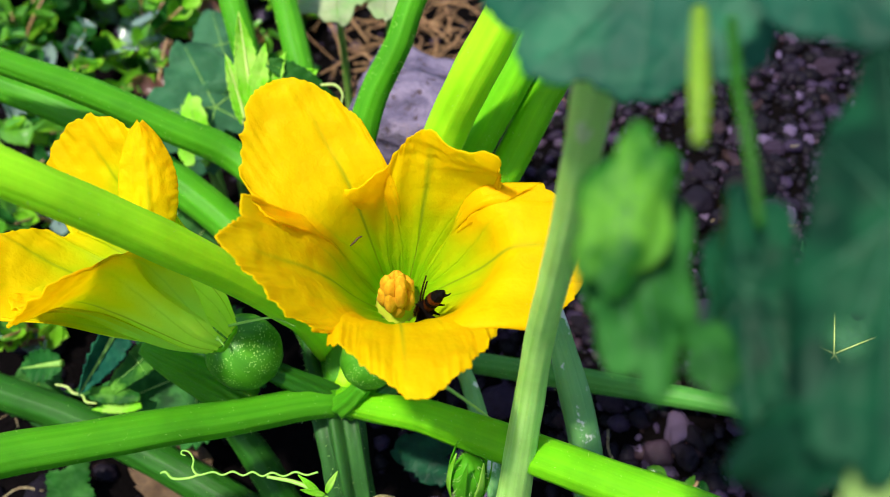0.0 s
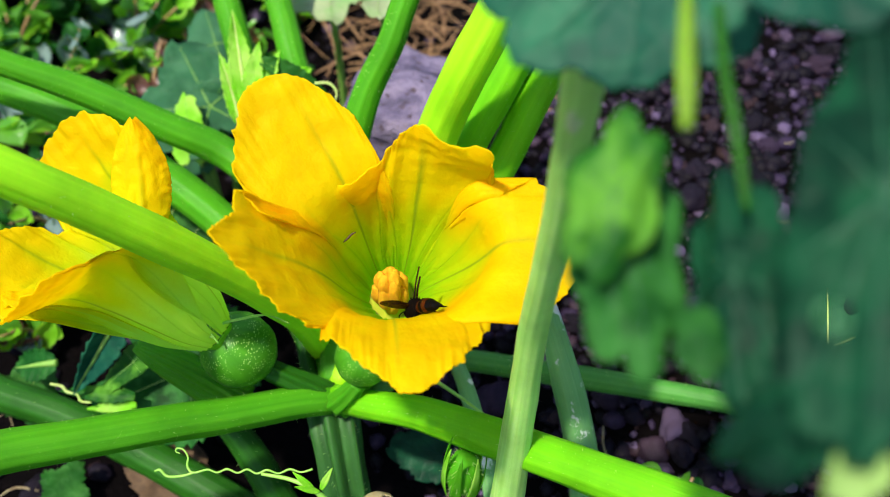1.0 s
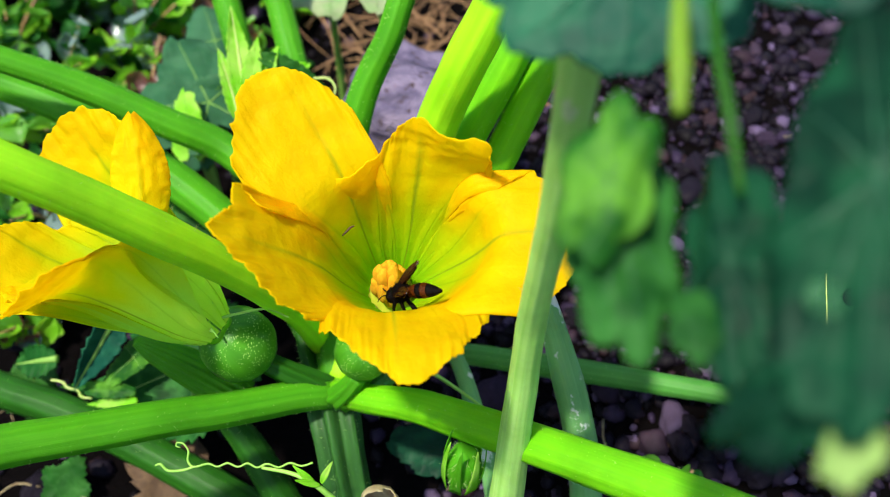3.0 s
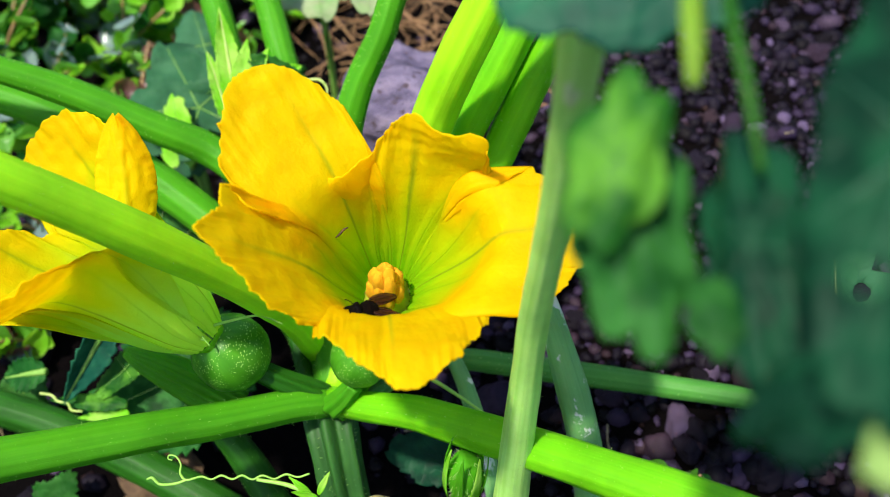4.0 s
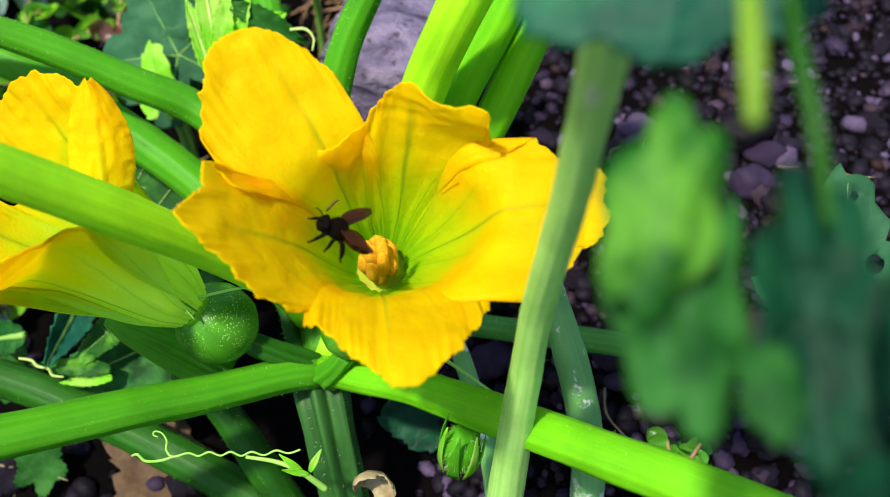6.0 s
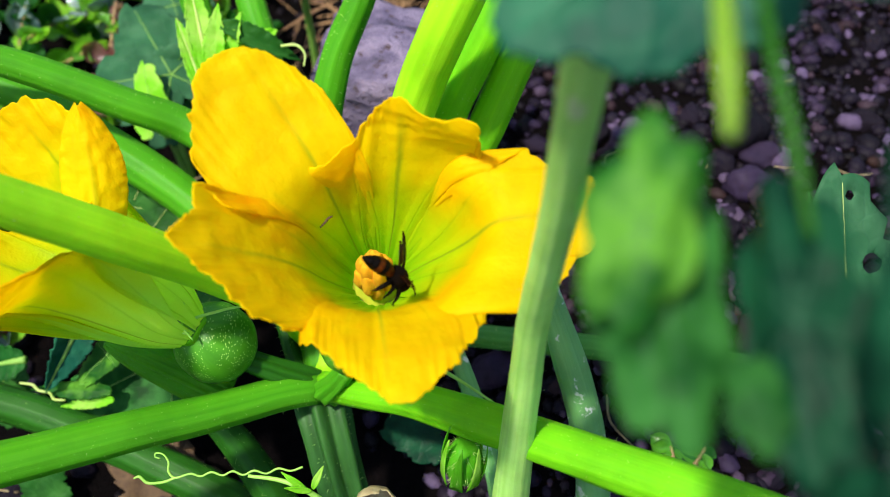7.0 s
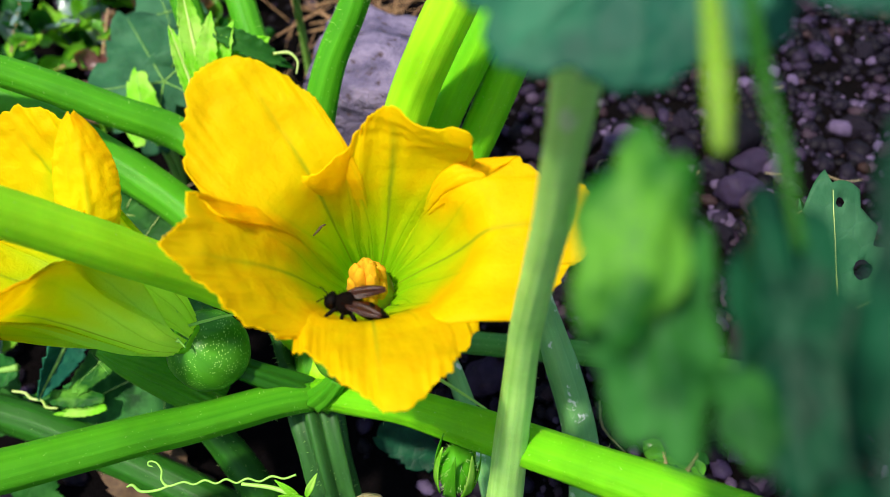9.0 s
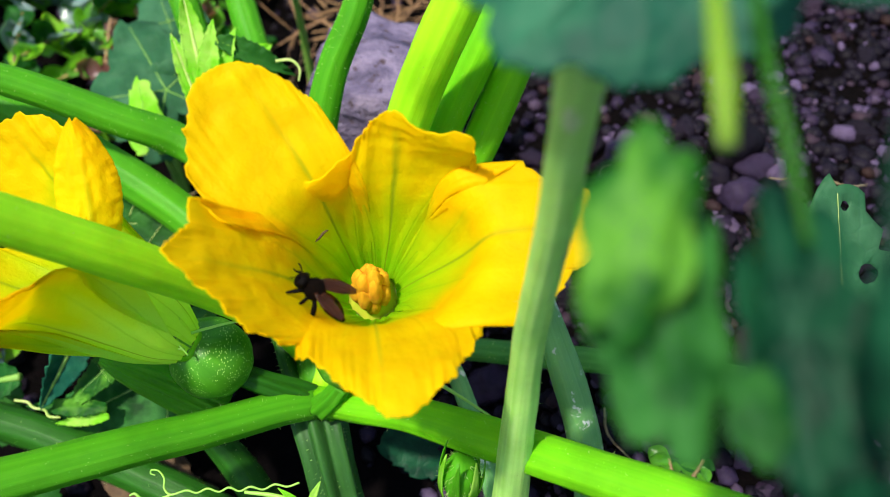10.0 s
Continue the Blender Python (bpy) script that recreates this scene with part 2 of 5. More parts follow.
LEAF_PALE = leaf_material("pale_cream_leaf", (0.34, 0.40, 0.22), (0.2, 0.4, 0.12), 0.3, 0.6, (0.6, 0.7, 0.3))
YOUNG = leaf_material("young_leaf", (0.22, 0.62, 0.02), (0.5, 0.7, 0.15), 0.45, 0.5, (0.4, 0.85, 0.03))
CREAM_VEIN = plain_material("cream_vein", (0.60, 0.70, 0.25), (0.45, 0.62, 0.12), 200, 0.5, 0.2, 0.3)
VEIN_GREEN = plain_material("pale_green_vein", (0.20, 0.45, 0.06), (0.30, 0.52, 0.10), 200, 0.5, 0.2, 0.3)
VEIN_BLUE = plain_material("blue_green_vein", (0.014, 0.080, 0.036), (0.022, 0.105, 0.046), 200, 0.5, 0.2, 0.1)
HAIR = plain_material("stalk_bristle", (0.55, 0.75, 0.25), (0.45, 0.7, 0.2), 300, 0.4, 0.0, 0.5)
TENDRIL = plain_material("tendril_green", (0.40, 0.72, 0.12), (0.28, 0.60, 0.08), 150, 0.45, 0.2, 0.3)
RIND = fruit_material()
ANTHER = plain_material("pollen_dusted_anther", (0.84, 0.36, 0.003), (0.88, 0.48, 0.006), 420, 0.85, 0.4, 0.3)
FILAMENT = plain_material("pale_filament", (0.60, 0.58, 0.04), (0.50, 0.55, 0.03), 200, 0.6, 0.2, 0.2)
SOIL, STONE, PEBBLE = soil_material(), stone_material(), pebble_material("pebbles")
WEED_LEAF = leaf_material("weed_leaf_green", (0.10, 0.36, 0.02), (0.2, 0.45, 0.08), 0.4, 0.28, (0.3, 0.7, 0.03))
WEED_GREY = leaf_material("weed_leaf_blue_grey", (0.19, 0.28, 0.27), (0.2, 0.28, 0.22), 0.2, 0.25, (0.2, 0.4, 0.1))
WEED_RED = leaf_material("weed_leaf_purple_red", (0.16, 0.06, 0.06), (0.2, 0.2, 0.08), 0.3, 0.3, (0.4, 0.15, 0.05))
for weed_mat in (WEED_LEAF, WEED_GREY, WEED_RED):
    weed_mat.node_tree.nodes["Principled BSDF"].inputs["Specular IOR Level"].default_value = 0.6
WEED_STEM = plain_material("weed_stem_reddish", (0.22, 0.10, 0.07), (0.30, 0.22, 0.06), 120, 0.5, 0.3)
STRAW = plain_material("dry_straw", (0.34, 0.20, 0.09), (0.20, 0.10, 0.05), 150, 0.8, 0.5)
WITHERED = plain_material("withered_petal", (0.42, 0.38, 0.20), (0.22, 0.13, 0.06), 160, 0.75, 0.8, 0.2)
BEE_BLACK = plain_material("bee_dark_chitin", (0.0010, 0.0007, 0.0006), (0.0030, 0.0018, 0.0015), 900, 0.6, 0.3)
BEE_FUZZ = plain_material("bee_brown_fuzz", (0.005, 0.0025, 0.0015), (0.002, 0.001, 0.0008), 1500, 0.9, 0.6)
BEE_AMBER = plain_material("bee_amber_band", (0.075, 0.017, 0.002), (0.03, 0.007, 0.001), 900, 0.4, 0.3)
for dark in (BEE_BLACK, BEE_FUZZ, BEE_AMBER):
    dark.node_tree.nodes["Principled BSDF"].inputs["Specular IOR Level"].default_value = 0.06
# pale tone of the patch of sunlight modelled on the near stalk
SUN_PATCH = plain_material("painted_sun_patch", (0.62, 0.74, 0.36), (0.44, 0.60, 0.24), 260, 0.6, 0.5, 0.15)
FLECK = plain_material("dark_brown_fleck", (0.10, 0.055, 0.02), (0.05, 0.025, 0.01), 400, 0.8, 0.4)
DRY_WHITE = plain_material("bleached_dry_scrap", (0.70, 0.66, 0.60), (0.35, 0.26, 0.20), 180, 0.8, 0.6, 0.2)
WING = plain_material("smoky_wing", (0.085, 0.022, 0.006), (0.03, 0.010, 0.004), 700, 0.25, 0.2, 0.25)
WING.node_tree.nodes["Principled BSDF"].inputs["Alpha"].default_value = 0.7

# ---- builders ----


def thing(name, at, label, category, group="", kind=""):
    """A top-level Empty at its base, that parents its parts."""
    ob = new(name)
    ob.empty_display_size = 0.01
    ob.location = at
    bpy.context.view_layer.update()
    return tagged(ob, label, category, group, kind)


def from_bm(name, bm, material, smooth=True):
    mesh = bpy.data.meshes.new(name)
    bm.to_mesh(mesh)
    bm.free()
    for f in mesh.polygons:
        f.use_smooth = smooth
    mesh.materials.append(material)
    return mesh


def part(name, bm, material, parent, label="", kind=""):
    """One mesh object under a thing or under a part; its vertices are in world places."""
    ob = new(name, from_bm(name, bm, material) if isinstance(bm, bmesh.types.BMesh) else bm)
    if parent:
        ob.parent = parent
        ob.matrix_parent_inverse = Matrix.Translation(parent.matrix_world.translation).inverted()
    return tagged(ob, label, kind=kind)


def spline(points, steps):
    """Catmull-Rom through rows of numbers."""
    p = [np.array(q, float) for q in points]
    p = [2 * p[0] - p[1]] + p + [2 * p[-1] - p[-2]]
    out = []
    for i in range(1, len(p) - 2):
        a, b, c, d = p[i - 1 : i + 3]
        for k in range(steps):
            t = k / steps
            out.append(0.5 * (2 * b + (c - a) * t + (2 * a - 5 * b + 4 * c - d) * t * t + (3 * b - a - 3 * c + d) * t ** 3))
    out.append(p[-2])
    return out


def frames(path):
    """Tangent, side and normal along a path, carried without twist."""
    side, out = None, []
    for i in range(len(path)):
        t = Vector(path[min(i + 1, len(path) - 1)] - path[max(i - 1, 0)]).normalized()
        if side is None:
            side = t.orthogonal().normalized()
        side = (side - t * side.dot(t)).normalized()
        out.append((t, side, t.cross(side)))
    return out


def tube(bm, knots, ribs=0, depth=0.05, sides=14, steps=6, wobble=0.0, seed=0):
    """A stalk through knots ((x, y, z), radius), with lengthwise ribs and closed ends."""
    uv = bm.loops.layers.uv.verify()
    rows = spline([(*p, r) for p, r in knots], steps)
    path, radii = [q[:3] for q in rows], [q[3] for q in rows]
    rings, length = [], 0.0
    total = sum(np.linalg.norm(path[i + 1] - path[i]) for i in range(len(path) - 1))
    marks = []
    for i, (t, s, n) in enumerate(frames(path)):
        length += 0 if i == 0 else np.linalg.norm(path[i] - path[i - 1])
        marks.append(length / max(total, 1e-6))
        ring = []
        for k in range(sides):
            a = 2 * math.pi * k / sides
            r = radii[i] * (1 + depth * math.cos(ribs * a) if ribs else 1)
            if wobble:
                r *= 1 + wobble * noise.noise(Vector((math.cos(a) * 1.5, math.sin(a) * 1.5, length * 60 + seed * 7)))
            ring.append(bm.verts.new(Vector(path[i]) + s * (r * math.cos(a)) + n * (r * math.sin(a))))
        rings.append(ring)
    for i in range(len(rings) - 1):
        for k in range(sides):
            j = (k + 1) % sides
            f = bm.faces.new((rings[i][k], rings[i][j], rings[i + 1][j], rings[i + 1][k]))
            for loop, (a, b) in zip(f.loops, ((k, i), (k + 1, i), (k + 1, i + 1), (k, i + 1))):
                loop[uv].uv = (a / sides, marks[b])
    bm.faces.new(rings[0][::-1])
    bm.faces.new(rings[-1])
    return path, radii


def bristles(knots, count, length, seed, spread=1.0):
    """Short stiff hairs that stand off a stalk, joined into one mesh."""
    rnd = random.Random(seed)
    bm = bmesh.new()
    rows = spline([(*p, r) for p, r in knots], 8)
    fr = frames([q[:3] for q in rows])
    for _ in range(count):
        i = rnd.randrange(len(rows) - 1)
        t, s, n = fr[i]
        f = rnd.random()
        at = Vector(rows[i][:3]).lerp(Vector(rows[i + 1][:3]), f)
        a = rnd.uniform(0, 2 * math.pi)
        way = s * math.cos(a) + n * math.sin(a)
        root = at + way * rows[i][3] * 0.95
        tip = root + (way + t * rnd.uniform(-0.3, 0.3)).normalized() * length * rnd.uniform(0.4, 1.1)
        w = length * 0.055
        side = way.cross(t).normalized()
        vs = [bm.verts.new(root + side * w), bm.verts.new(root - side * w * 0.5 + t * w), bm.verts.new(root - side * w * 0.5 - t * w), bm.verts.new(tip)]
        for q in ((0, 1, 3), (1, 2, 3), (2, 0, 3)):
            bm.faces.new([vs[k] for k in q])
    return bm


def stalk(name, knots, material, parent, label="", ribs=9, depth=0.05, hairs=0, seed=1, sides=36):
    bm = bmesh.new()
    tube(bm, knots, ribs, depth, sides, 8, 0.06, seed)
    ob = part(name, bm, material, parent, label)
    if hairs:
        part("bristles", bristles(knots, hairs * 4, 0.0016, seed), HAIR, ob, "short pale bristles on the stalk", "stuff")
    return ob


def grid_mesh(rows, closed=False):
    """A surface from rows of points, with UV (u across, v along)."""
    bm = bmesh.new()
    uv = bm.loops.layers.uv.verify()
    vs = [[bm.verts.new(p) for p in row] for row in rows]
    nv, nu = len(rows), len(rows[0])
    for i in range(nv - 1):
        for j in range(nu - 1):
            f = bm.faces.new((vs[i][j], vs[i][j + 1], vs[i + 1][j + 1], vs[i + 1][j]))
            for loop, (a, b) in zip(f.loops, ((j, i), (j + 1, i), (j + 1, i + 1), (j, i + 1))):
                loop[uv].uv = (a / (nu - 1), b / (nv - 1))
    return bm


def thick(ob, t):
    mod = ob.modifiers.new("thickness", "SOLIDIFY")
    mod.thickness, mod.offset = t, 0.0
    return ob


def smooth_table(table, s):
    """Value at s of a smooth curve through (s, value) pairs."""
    xs, ys = [a for a, _ in table], [b for _, b in table]
    i = max(0, min(len(xs) - 2, int(np.searchsorted(xs, s)) - 1))
    m = np.gradient(ys, xs)
    h = xs[i + 1] - xs[i]
    t = (s - xs[i]) / h
    return (2 * t ** 3 - 3 * t * t + 1) * ys[i] + (t ** 3 - 2 * t * t + t) * h * m[i] + (-2 * t ** 3 + 3 * t * t) * ys[i + 1] + (t ** 3 - t * t) * h * m[i + 1]


def smoothstep(x):
    x = min(1.0, max(0.0, x))
    return x * x * (3 - 2 * x)


def petal_mesh(place, azimuth, radius, height, margin, base, flare=0.0, curl=0.0, belly=0.0, bulge=0.0, folds=(), ruffle=0.0014, teeth=0.0017, seed=0, nu=101, nv=121):
    """One petal of a bell-shaped corolla, axis z, origin at the tube's floor.
    base: the tube's (s, radius, height) rows; the lobe goes on to (radius, height) at s = 1. margin: the lobe's outline as
    (millimetres from the midrib, s). curl: the lobe's curvature across. bulge: how much wider the bell is towards azimuth 3.
    folds: (u, v, width, millimetres) where it bends inwards."""
    split = base[-1][0]
    rt = [(s, r) for s, r, _ in base] + [(split + (1 - split) * 0.55, base[-1][1] + (radius - base[-1][1]) * 0.56 + belly), (1.0, radius)]
    ht = [(s, h) for s, _, h in base] + [(split + (1 - split) * 0.55, base[-1][2] + (height - base[-1][2]) * (0.62 + flare)), (1.0, height)]
    tip = min(range(len(margin)), key=lambda i: abs(margin[i][0]) + 40 * (1.1 - margin[i][1]))
    edge = spline([(x / 1000, s) for x, s in margin], 12)
    run = [0.0]
    for p, q in zip(edge, edge[1:]):
        run.append(run[-1] + math.hypot(q[0] - p[0], 0.08 * (q[1] - p[1])))
    middle = run[tip * 12]
    mu = [d / middle - 1 if d <= middle else (d - middle) / (run[-1] - middle) for d in run]
    steps = [i / 400 * 1.3 for i in range(401)]
    rs, hs = [smooth_table(rt, s) for s in steps], [smooth_table(ht, s) for s in steps]
    c, q = math.cos(radians(azimuth)), math.sin(radians(azimuth))
    us = [2 * j / (nu - 1) - 1 for j in range(nu)]
    edge_x, edge_s = np.interp(us, mu, [p[0] for p in edge]), np.interp(us, mu, [p[1] for p in edge])
    # a margin that is bitten and crimped at three scales
    bites = [noise.noise(Vector((u * 11, seed * 3.1, 1))) + 0.8 * noise.noise(Vector((u * 31, seed * 2.3, 4))) + 0.5 * noise.noise(Vector((u * 70, seed, 7))) for u in us]
    rows, coords = [], []
    for i in range(nv):
        v = i / (nv - 1)
        row, marks = [], []
        for j in range(nu):
            u = us[j]
            sm = float(edge_s[j]) + teeth * 9 * bites[j]
            lm = float(edge_x[j]) * (1 + teeth * 20 * bites[j])
            s = sm * v
            at = min(399.0, s / 1.3 * 400)
            part_way = at - int(at)
            r, h = rs[int(at)] * (1 - part_way) + rs[int(at) + 1] * part_way, hs[int(at)] * (1 - part_way) + hs[int(at) + 1] * part_way
            k0, k1 = max(0, int(at) - 3), min(400, int(at) + 3)
            dr, dh = rs[k1] - rs[k0], hs[k1] - hs[k0]
            ln = math.hypot(dr, dh)
            nr, nh = -dh / ln, dr / ln
            near = smoothstep((v - 0.15) / 0.85)
            lat = u * r * math.tan(radians(36)) * 1.03 * (1 - near) + lm * near
            round_at = (azimuth + math.degrees(math.atan2(lat, r)) + 177) % 360 - 180
            r *= 1 + bulge * math.exp(-((round_at / 45) ** 2)) * smoothstep(s / 0.42) * (1 - smoothstep((s - 0.52) / 0.48))
            b = smoothstep((s - split * 0.75) / (1 - split) / 0.8)
            kappa = (1 - b) / r + b * curl
            off = 0.5 * kappa * lat * lat / (1 + (kappa * lat) ** 2 * 0.25)
            rim, free = smoothstep((v - 0.72) / 0.28), smoothstep((s - 0.35) / 0.45)
            # ruffled margin, wrinkles that fan out towards it, soft quilting between the veins, a groove along the midrib
            off += ruffle * rim * (noise.noise(Vector((u * 7, v * 3, seed))) + 0.7 * noise.noise(Vector((u * 17, v * 5, seed + 2))))
            off += 0.0007 * free * noise.noise(Vector((lat * 140, s * 14, seed + 5)))
            fan = noise.noise(Vector((u * 15 + 0.8 * noise.noise(Vector((u * 4, v * 6, seed))), v * 4.5, seed + 8)))
            off += 0.00018 * free * fan + 0.00020 * free * rim * noise.noise(Vector((u * 42, v * 9, seed + 1)))
            off -= 0.0009 * free * math.exp(-((lat / 0.0016) ** 2)) * (1 - 0.8 * rim)
            off += 0.00025 * (1 - free) * math.cos(u * math.pi * 5)
            for fu, fv, fw, amount in folds:
                off += amount / 1000 * math.exp(-(((u - fu) / fw) ** 2) - (((v - fv) / 0.22) ** 2))
            rr, hh = r + nr * off, h + nh * off
            row.append(place @ Vector((rr * c - lat * q, rr * q + lat * c, hh)))
            marks.append((0.5 + 0.5 * u, s))
        rows.append(row)
        coords.append(marks)
    bm = bmesh.new()
    uv = bm.loops.layers.uv.verify()
    vs = [[bm.verts.new(p) for p in row] for row in rows]
    for i in range(nv - 1):
        for j in range(nu - 1):
            f = bm.faces.new((vs[i][j], vs[i][j + 1], vs[i + 1][j + 1], vs[i + 1][j]))
            for loop, (y, x) in zip(f.loops, ((i, j), (i, j + 1), (i + 1, j + 1), (i + 1, j))):
                loop[uv].uv = coords[y][x]
    return bm


def blob(bm, centre, radii, seed=0, rough=0.0, subdiv=2, turn=None, freq=1.6):
    """A rounded, uneven lump."""
    made = bmesh.ops.create_icosphere(bm, subdivisions=subdiv, radius=1.0)["verts"]
    for v in made:
        p = v.co.normalized()
        k = 1 + rough * noise.noise(p * freq + Vector((seed * 3.7, seed * 1.3, 0)))
        q = Vector((p.x * radii[0] * k, p.y * radii[1] * k, p.z * radii[2] * k))
        if turn is not None:
            q = turn @ q
        v.co = q + Vector(centre)
    return made


def blade_rows(length, lobes, teeth, notch, seed, cup=0.0, droop=0.0, ripple=0.05, rings=16, spokes=150, wide=1.0):
    """A lobed, toothed leaf blade round its stalk's joint, tip along +y, in rings of points."""
    rnd = random.Random(seed)
    jig = [rnd.uniform(0.9, 1.1) for _ in range(lobes + 1)]
    rows = []
    edge = []
    for k in range(spokes + 1):
        a = -math.pi + 2 * math.pi * k / spokes
        ph = a / math.pi * (lobes / 2)
        lobe = math.cos(math.pi * ph * 2 / 2 * 2 / 1) * 0.5 + 0.5 if lobes else 1
        back = 1 - notch * math.exp(-((math.pi - abs(a)) / 0.28) ** 2)
        r = (0.70 + 0.30 * math.cos(a / 2) ** 2) * (1 - 0.26 * (1 - lobe) * (1 if lobes else 0)) * back
        i = int((a + math.pi) / (2 * math.pi) * lobes) if lobes else 0
        r *= jig[i] if lobes else 1
        saw = (k * teeth / spokes) % 1
        r *= 1 - 0.11 * (1 - saw) if teeth else 1
        edge.append((a, r * length))
    for i in range(rings + 1):
        f = (i / rings) ** 0.85
        row = []
        for a, r in edge:
            x, y = math.sin(a) * r * f * wide, math.cos(a) * r * f
            d = math.hypot(x, y) / length
            z = cup * length * d * d - droop * length * max(0, y / length) ** 2
            z += ripple * length * (d ** 1.3) * noise.noise(Vector((x / length * 3.2, y / length * 3.2, seed)))
            z -= 0.018 * length * (abs(math.sin(a * max(lobes, 4) / 2)) ** 0.5 - 1) * f
            row.append(Vector((x, y, z)))
        rows.append(row)
    return rows


def aim(base, tip, up):
    """A frame at base whose y runs to the tip and whose z is as near up as can be."""
    y = (Vector(tip) - Vector(base)).normalized()
    x = y.cross(Vector(up)).normalized()
    z = x.cross(y)
    m = Matrix((x, y, z)).transposed().to_4x4()
    m.translation = Vector(base)
    return m


def axis_frame(origin, axis):
    """A frame whose z is the axis and whose x is as near the world's x as can be."""
    z = Vector(axis).normalized()
    x = (Vector((1, 0, 0)) - z * z.x).normalized()
    m = Matrix((x, z.cross(x), z)).transposed().to_4x4()
    m.translation = Vector(origin)
    return m


def lobe_blade(name, centre, across, along, material, parent, label="", lobes=7, amp=0.12, teeth=40, seed=1, dome=0.1, ripple=0.08, vein_mat=None, holes=()):
    """A broad blade given by its centre and its two half-axes, with lobes, teeth, a domed and rippled surface, and a vein fan."""
    c, a, b = Vector(centre), Vector(across) - Vector(centre), Vector(along) - Vector(centre)
    n = a.cross(b).normalized()
    n = n if n.z > 0 else -n
    size = max(a.length, b.length)
    spokes, rings = 160, 18
    rows = []
    for i in range(rings + 1):
        f = (i / rings) ** 0.8
        row = []
        for k in range(spokes + 1):
            t = 2 * math.pi * k / spokes
            e = Vector((math.cos(t), math.sin(t), 0))
            r = 1 + amp * (abs(math.cos(t * lobes / 2 + seed)) - 0.6) * 1.6 + 0.7 * amp * noise.noise(e * 1.3 + Vector((seed, 0, 0)))
            r *= 1 - 0.04 * ((k * teeth / spokes) % 1)
            r = 1 + (r - 1) * f * f
            u, v = e.x * r * f, e.y * r * f
            z = -dome * size * (u * u + v * v) + ripple * size * f * noise.noise(Vector((u * 2.2 + seed * 3, v * 2.2, seed)))
            z -= 0.03 * size * (abs(math.sin(t * lobes / 2 + seed)) ** 0.6) * f
            row.append(c + a * u + b * v + n * z)
        rows.append(row)
    bm = grid_mesh(rows)
    bmesh.ops.remove_doubles(bm, verts=bm.verts, dist=1e-6)
    if holes:
        for k, (h, hr) in enumerate(holes):
            near = min(bm.verts, key=lambda v: (v.co - Vector(h)).length)
            eat_hole(bm, near.co, hr, seed + k)
    ob = thick(part(name, bm, material, parent, label), 0.0004)
    for q in range(lobes):
        k = int(spokes * ((q * 2 * math.pi - seed * 2) / lobes % (2 * math.pi)) / (2 * math.pi))
        line = [rows[i][k] + n * 0.0003 for i in range(0, rings, 3)]
        vb = bmesh.new()
        tube(vb, [(p, size * 0.006 * (1 - 0.75 * i / len(line))) for i, p in enumerate(line)], 0, 0, 6, 3)
        part("vein", vb, vein_mat or VEIN_BLUE, ob)
    return ob


def eat_hole(bm, centre, radius, seed):
    """Bites a ragged hole with a rounded rim into a blade."""
    centre = Vector(centre)
    gone = [f for f in bm.faces if (f.calc_center_median() - centre).length < radius]
    bmesh.ops.delete(bm, geom=gone, context="FACES")
    for v in {v for e in bm.edges if e.is_boundary for v in e.verts}:
        away = v.co - centre
        if away.length < 1.9 * radius:
            v.co = centre + away.normalized() * radius * (1 + 0.25 * noise.noise(away.normalized() * 1.8 + Vector((seed, 0, 0))))


def leaf_blade(name, base, tip, up, material, parent, label="", lobes=5, teeth=46, notch=0.6, seed=1, cup=0.1, droop=0.1, ripple=0.06, wide=1.0, veins=True, vein_mat=None, size=1.0, holes=()):
    m = aim(base, tip, up)
    length = (Vector(tip) - Vector(base)).length * size
    rows = blade_rows(length, lobes, teeth, notch, seed, cup, droop, ripple, wide=wide)
    bm = grid_mesh([[m @ p for p in row] for row in rows])
    bmesh.ops.remove_doubles(bm, verts=bm.verts, dist=1e-6)
    if holes:
        for k, (hx, hy, hr) in enumerate(holes):
            near = min(bm.verts, key=lambda v: (v.co - m @ Vector((hx * length, hy * length, 0))).length)
            eat_hole(bm, near.co, hr * length, seed + k)
    ob = thick(part(name, bm, material, parent, label), 0.0004)
    if veins:
        spokes = len(rows[0]) - 1
        count = max(lobes, 4)
        for q in range(count):
            k = int(spokes * (q + 0.5) / count) if count % 2 else int(spokes * q / count)
            line = [m @ (rows[i][k] + Vector((0, 0, 0.0004))) for i in range(0, len(rows) - 1, 3)]
            vb = bmesh.new()
            tube(vb, [(p, length * 0.007 * (1 - 0.75 * i / len(line))) for i, p in enumerate(line)], 0, 0, 6, 3)
            part("vein", vb, vein_mat or VEIN_GREEN, ob)
    return ob


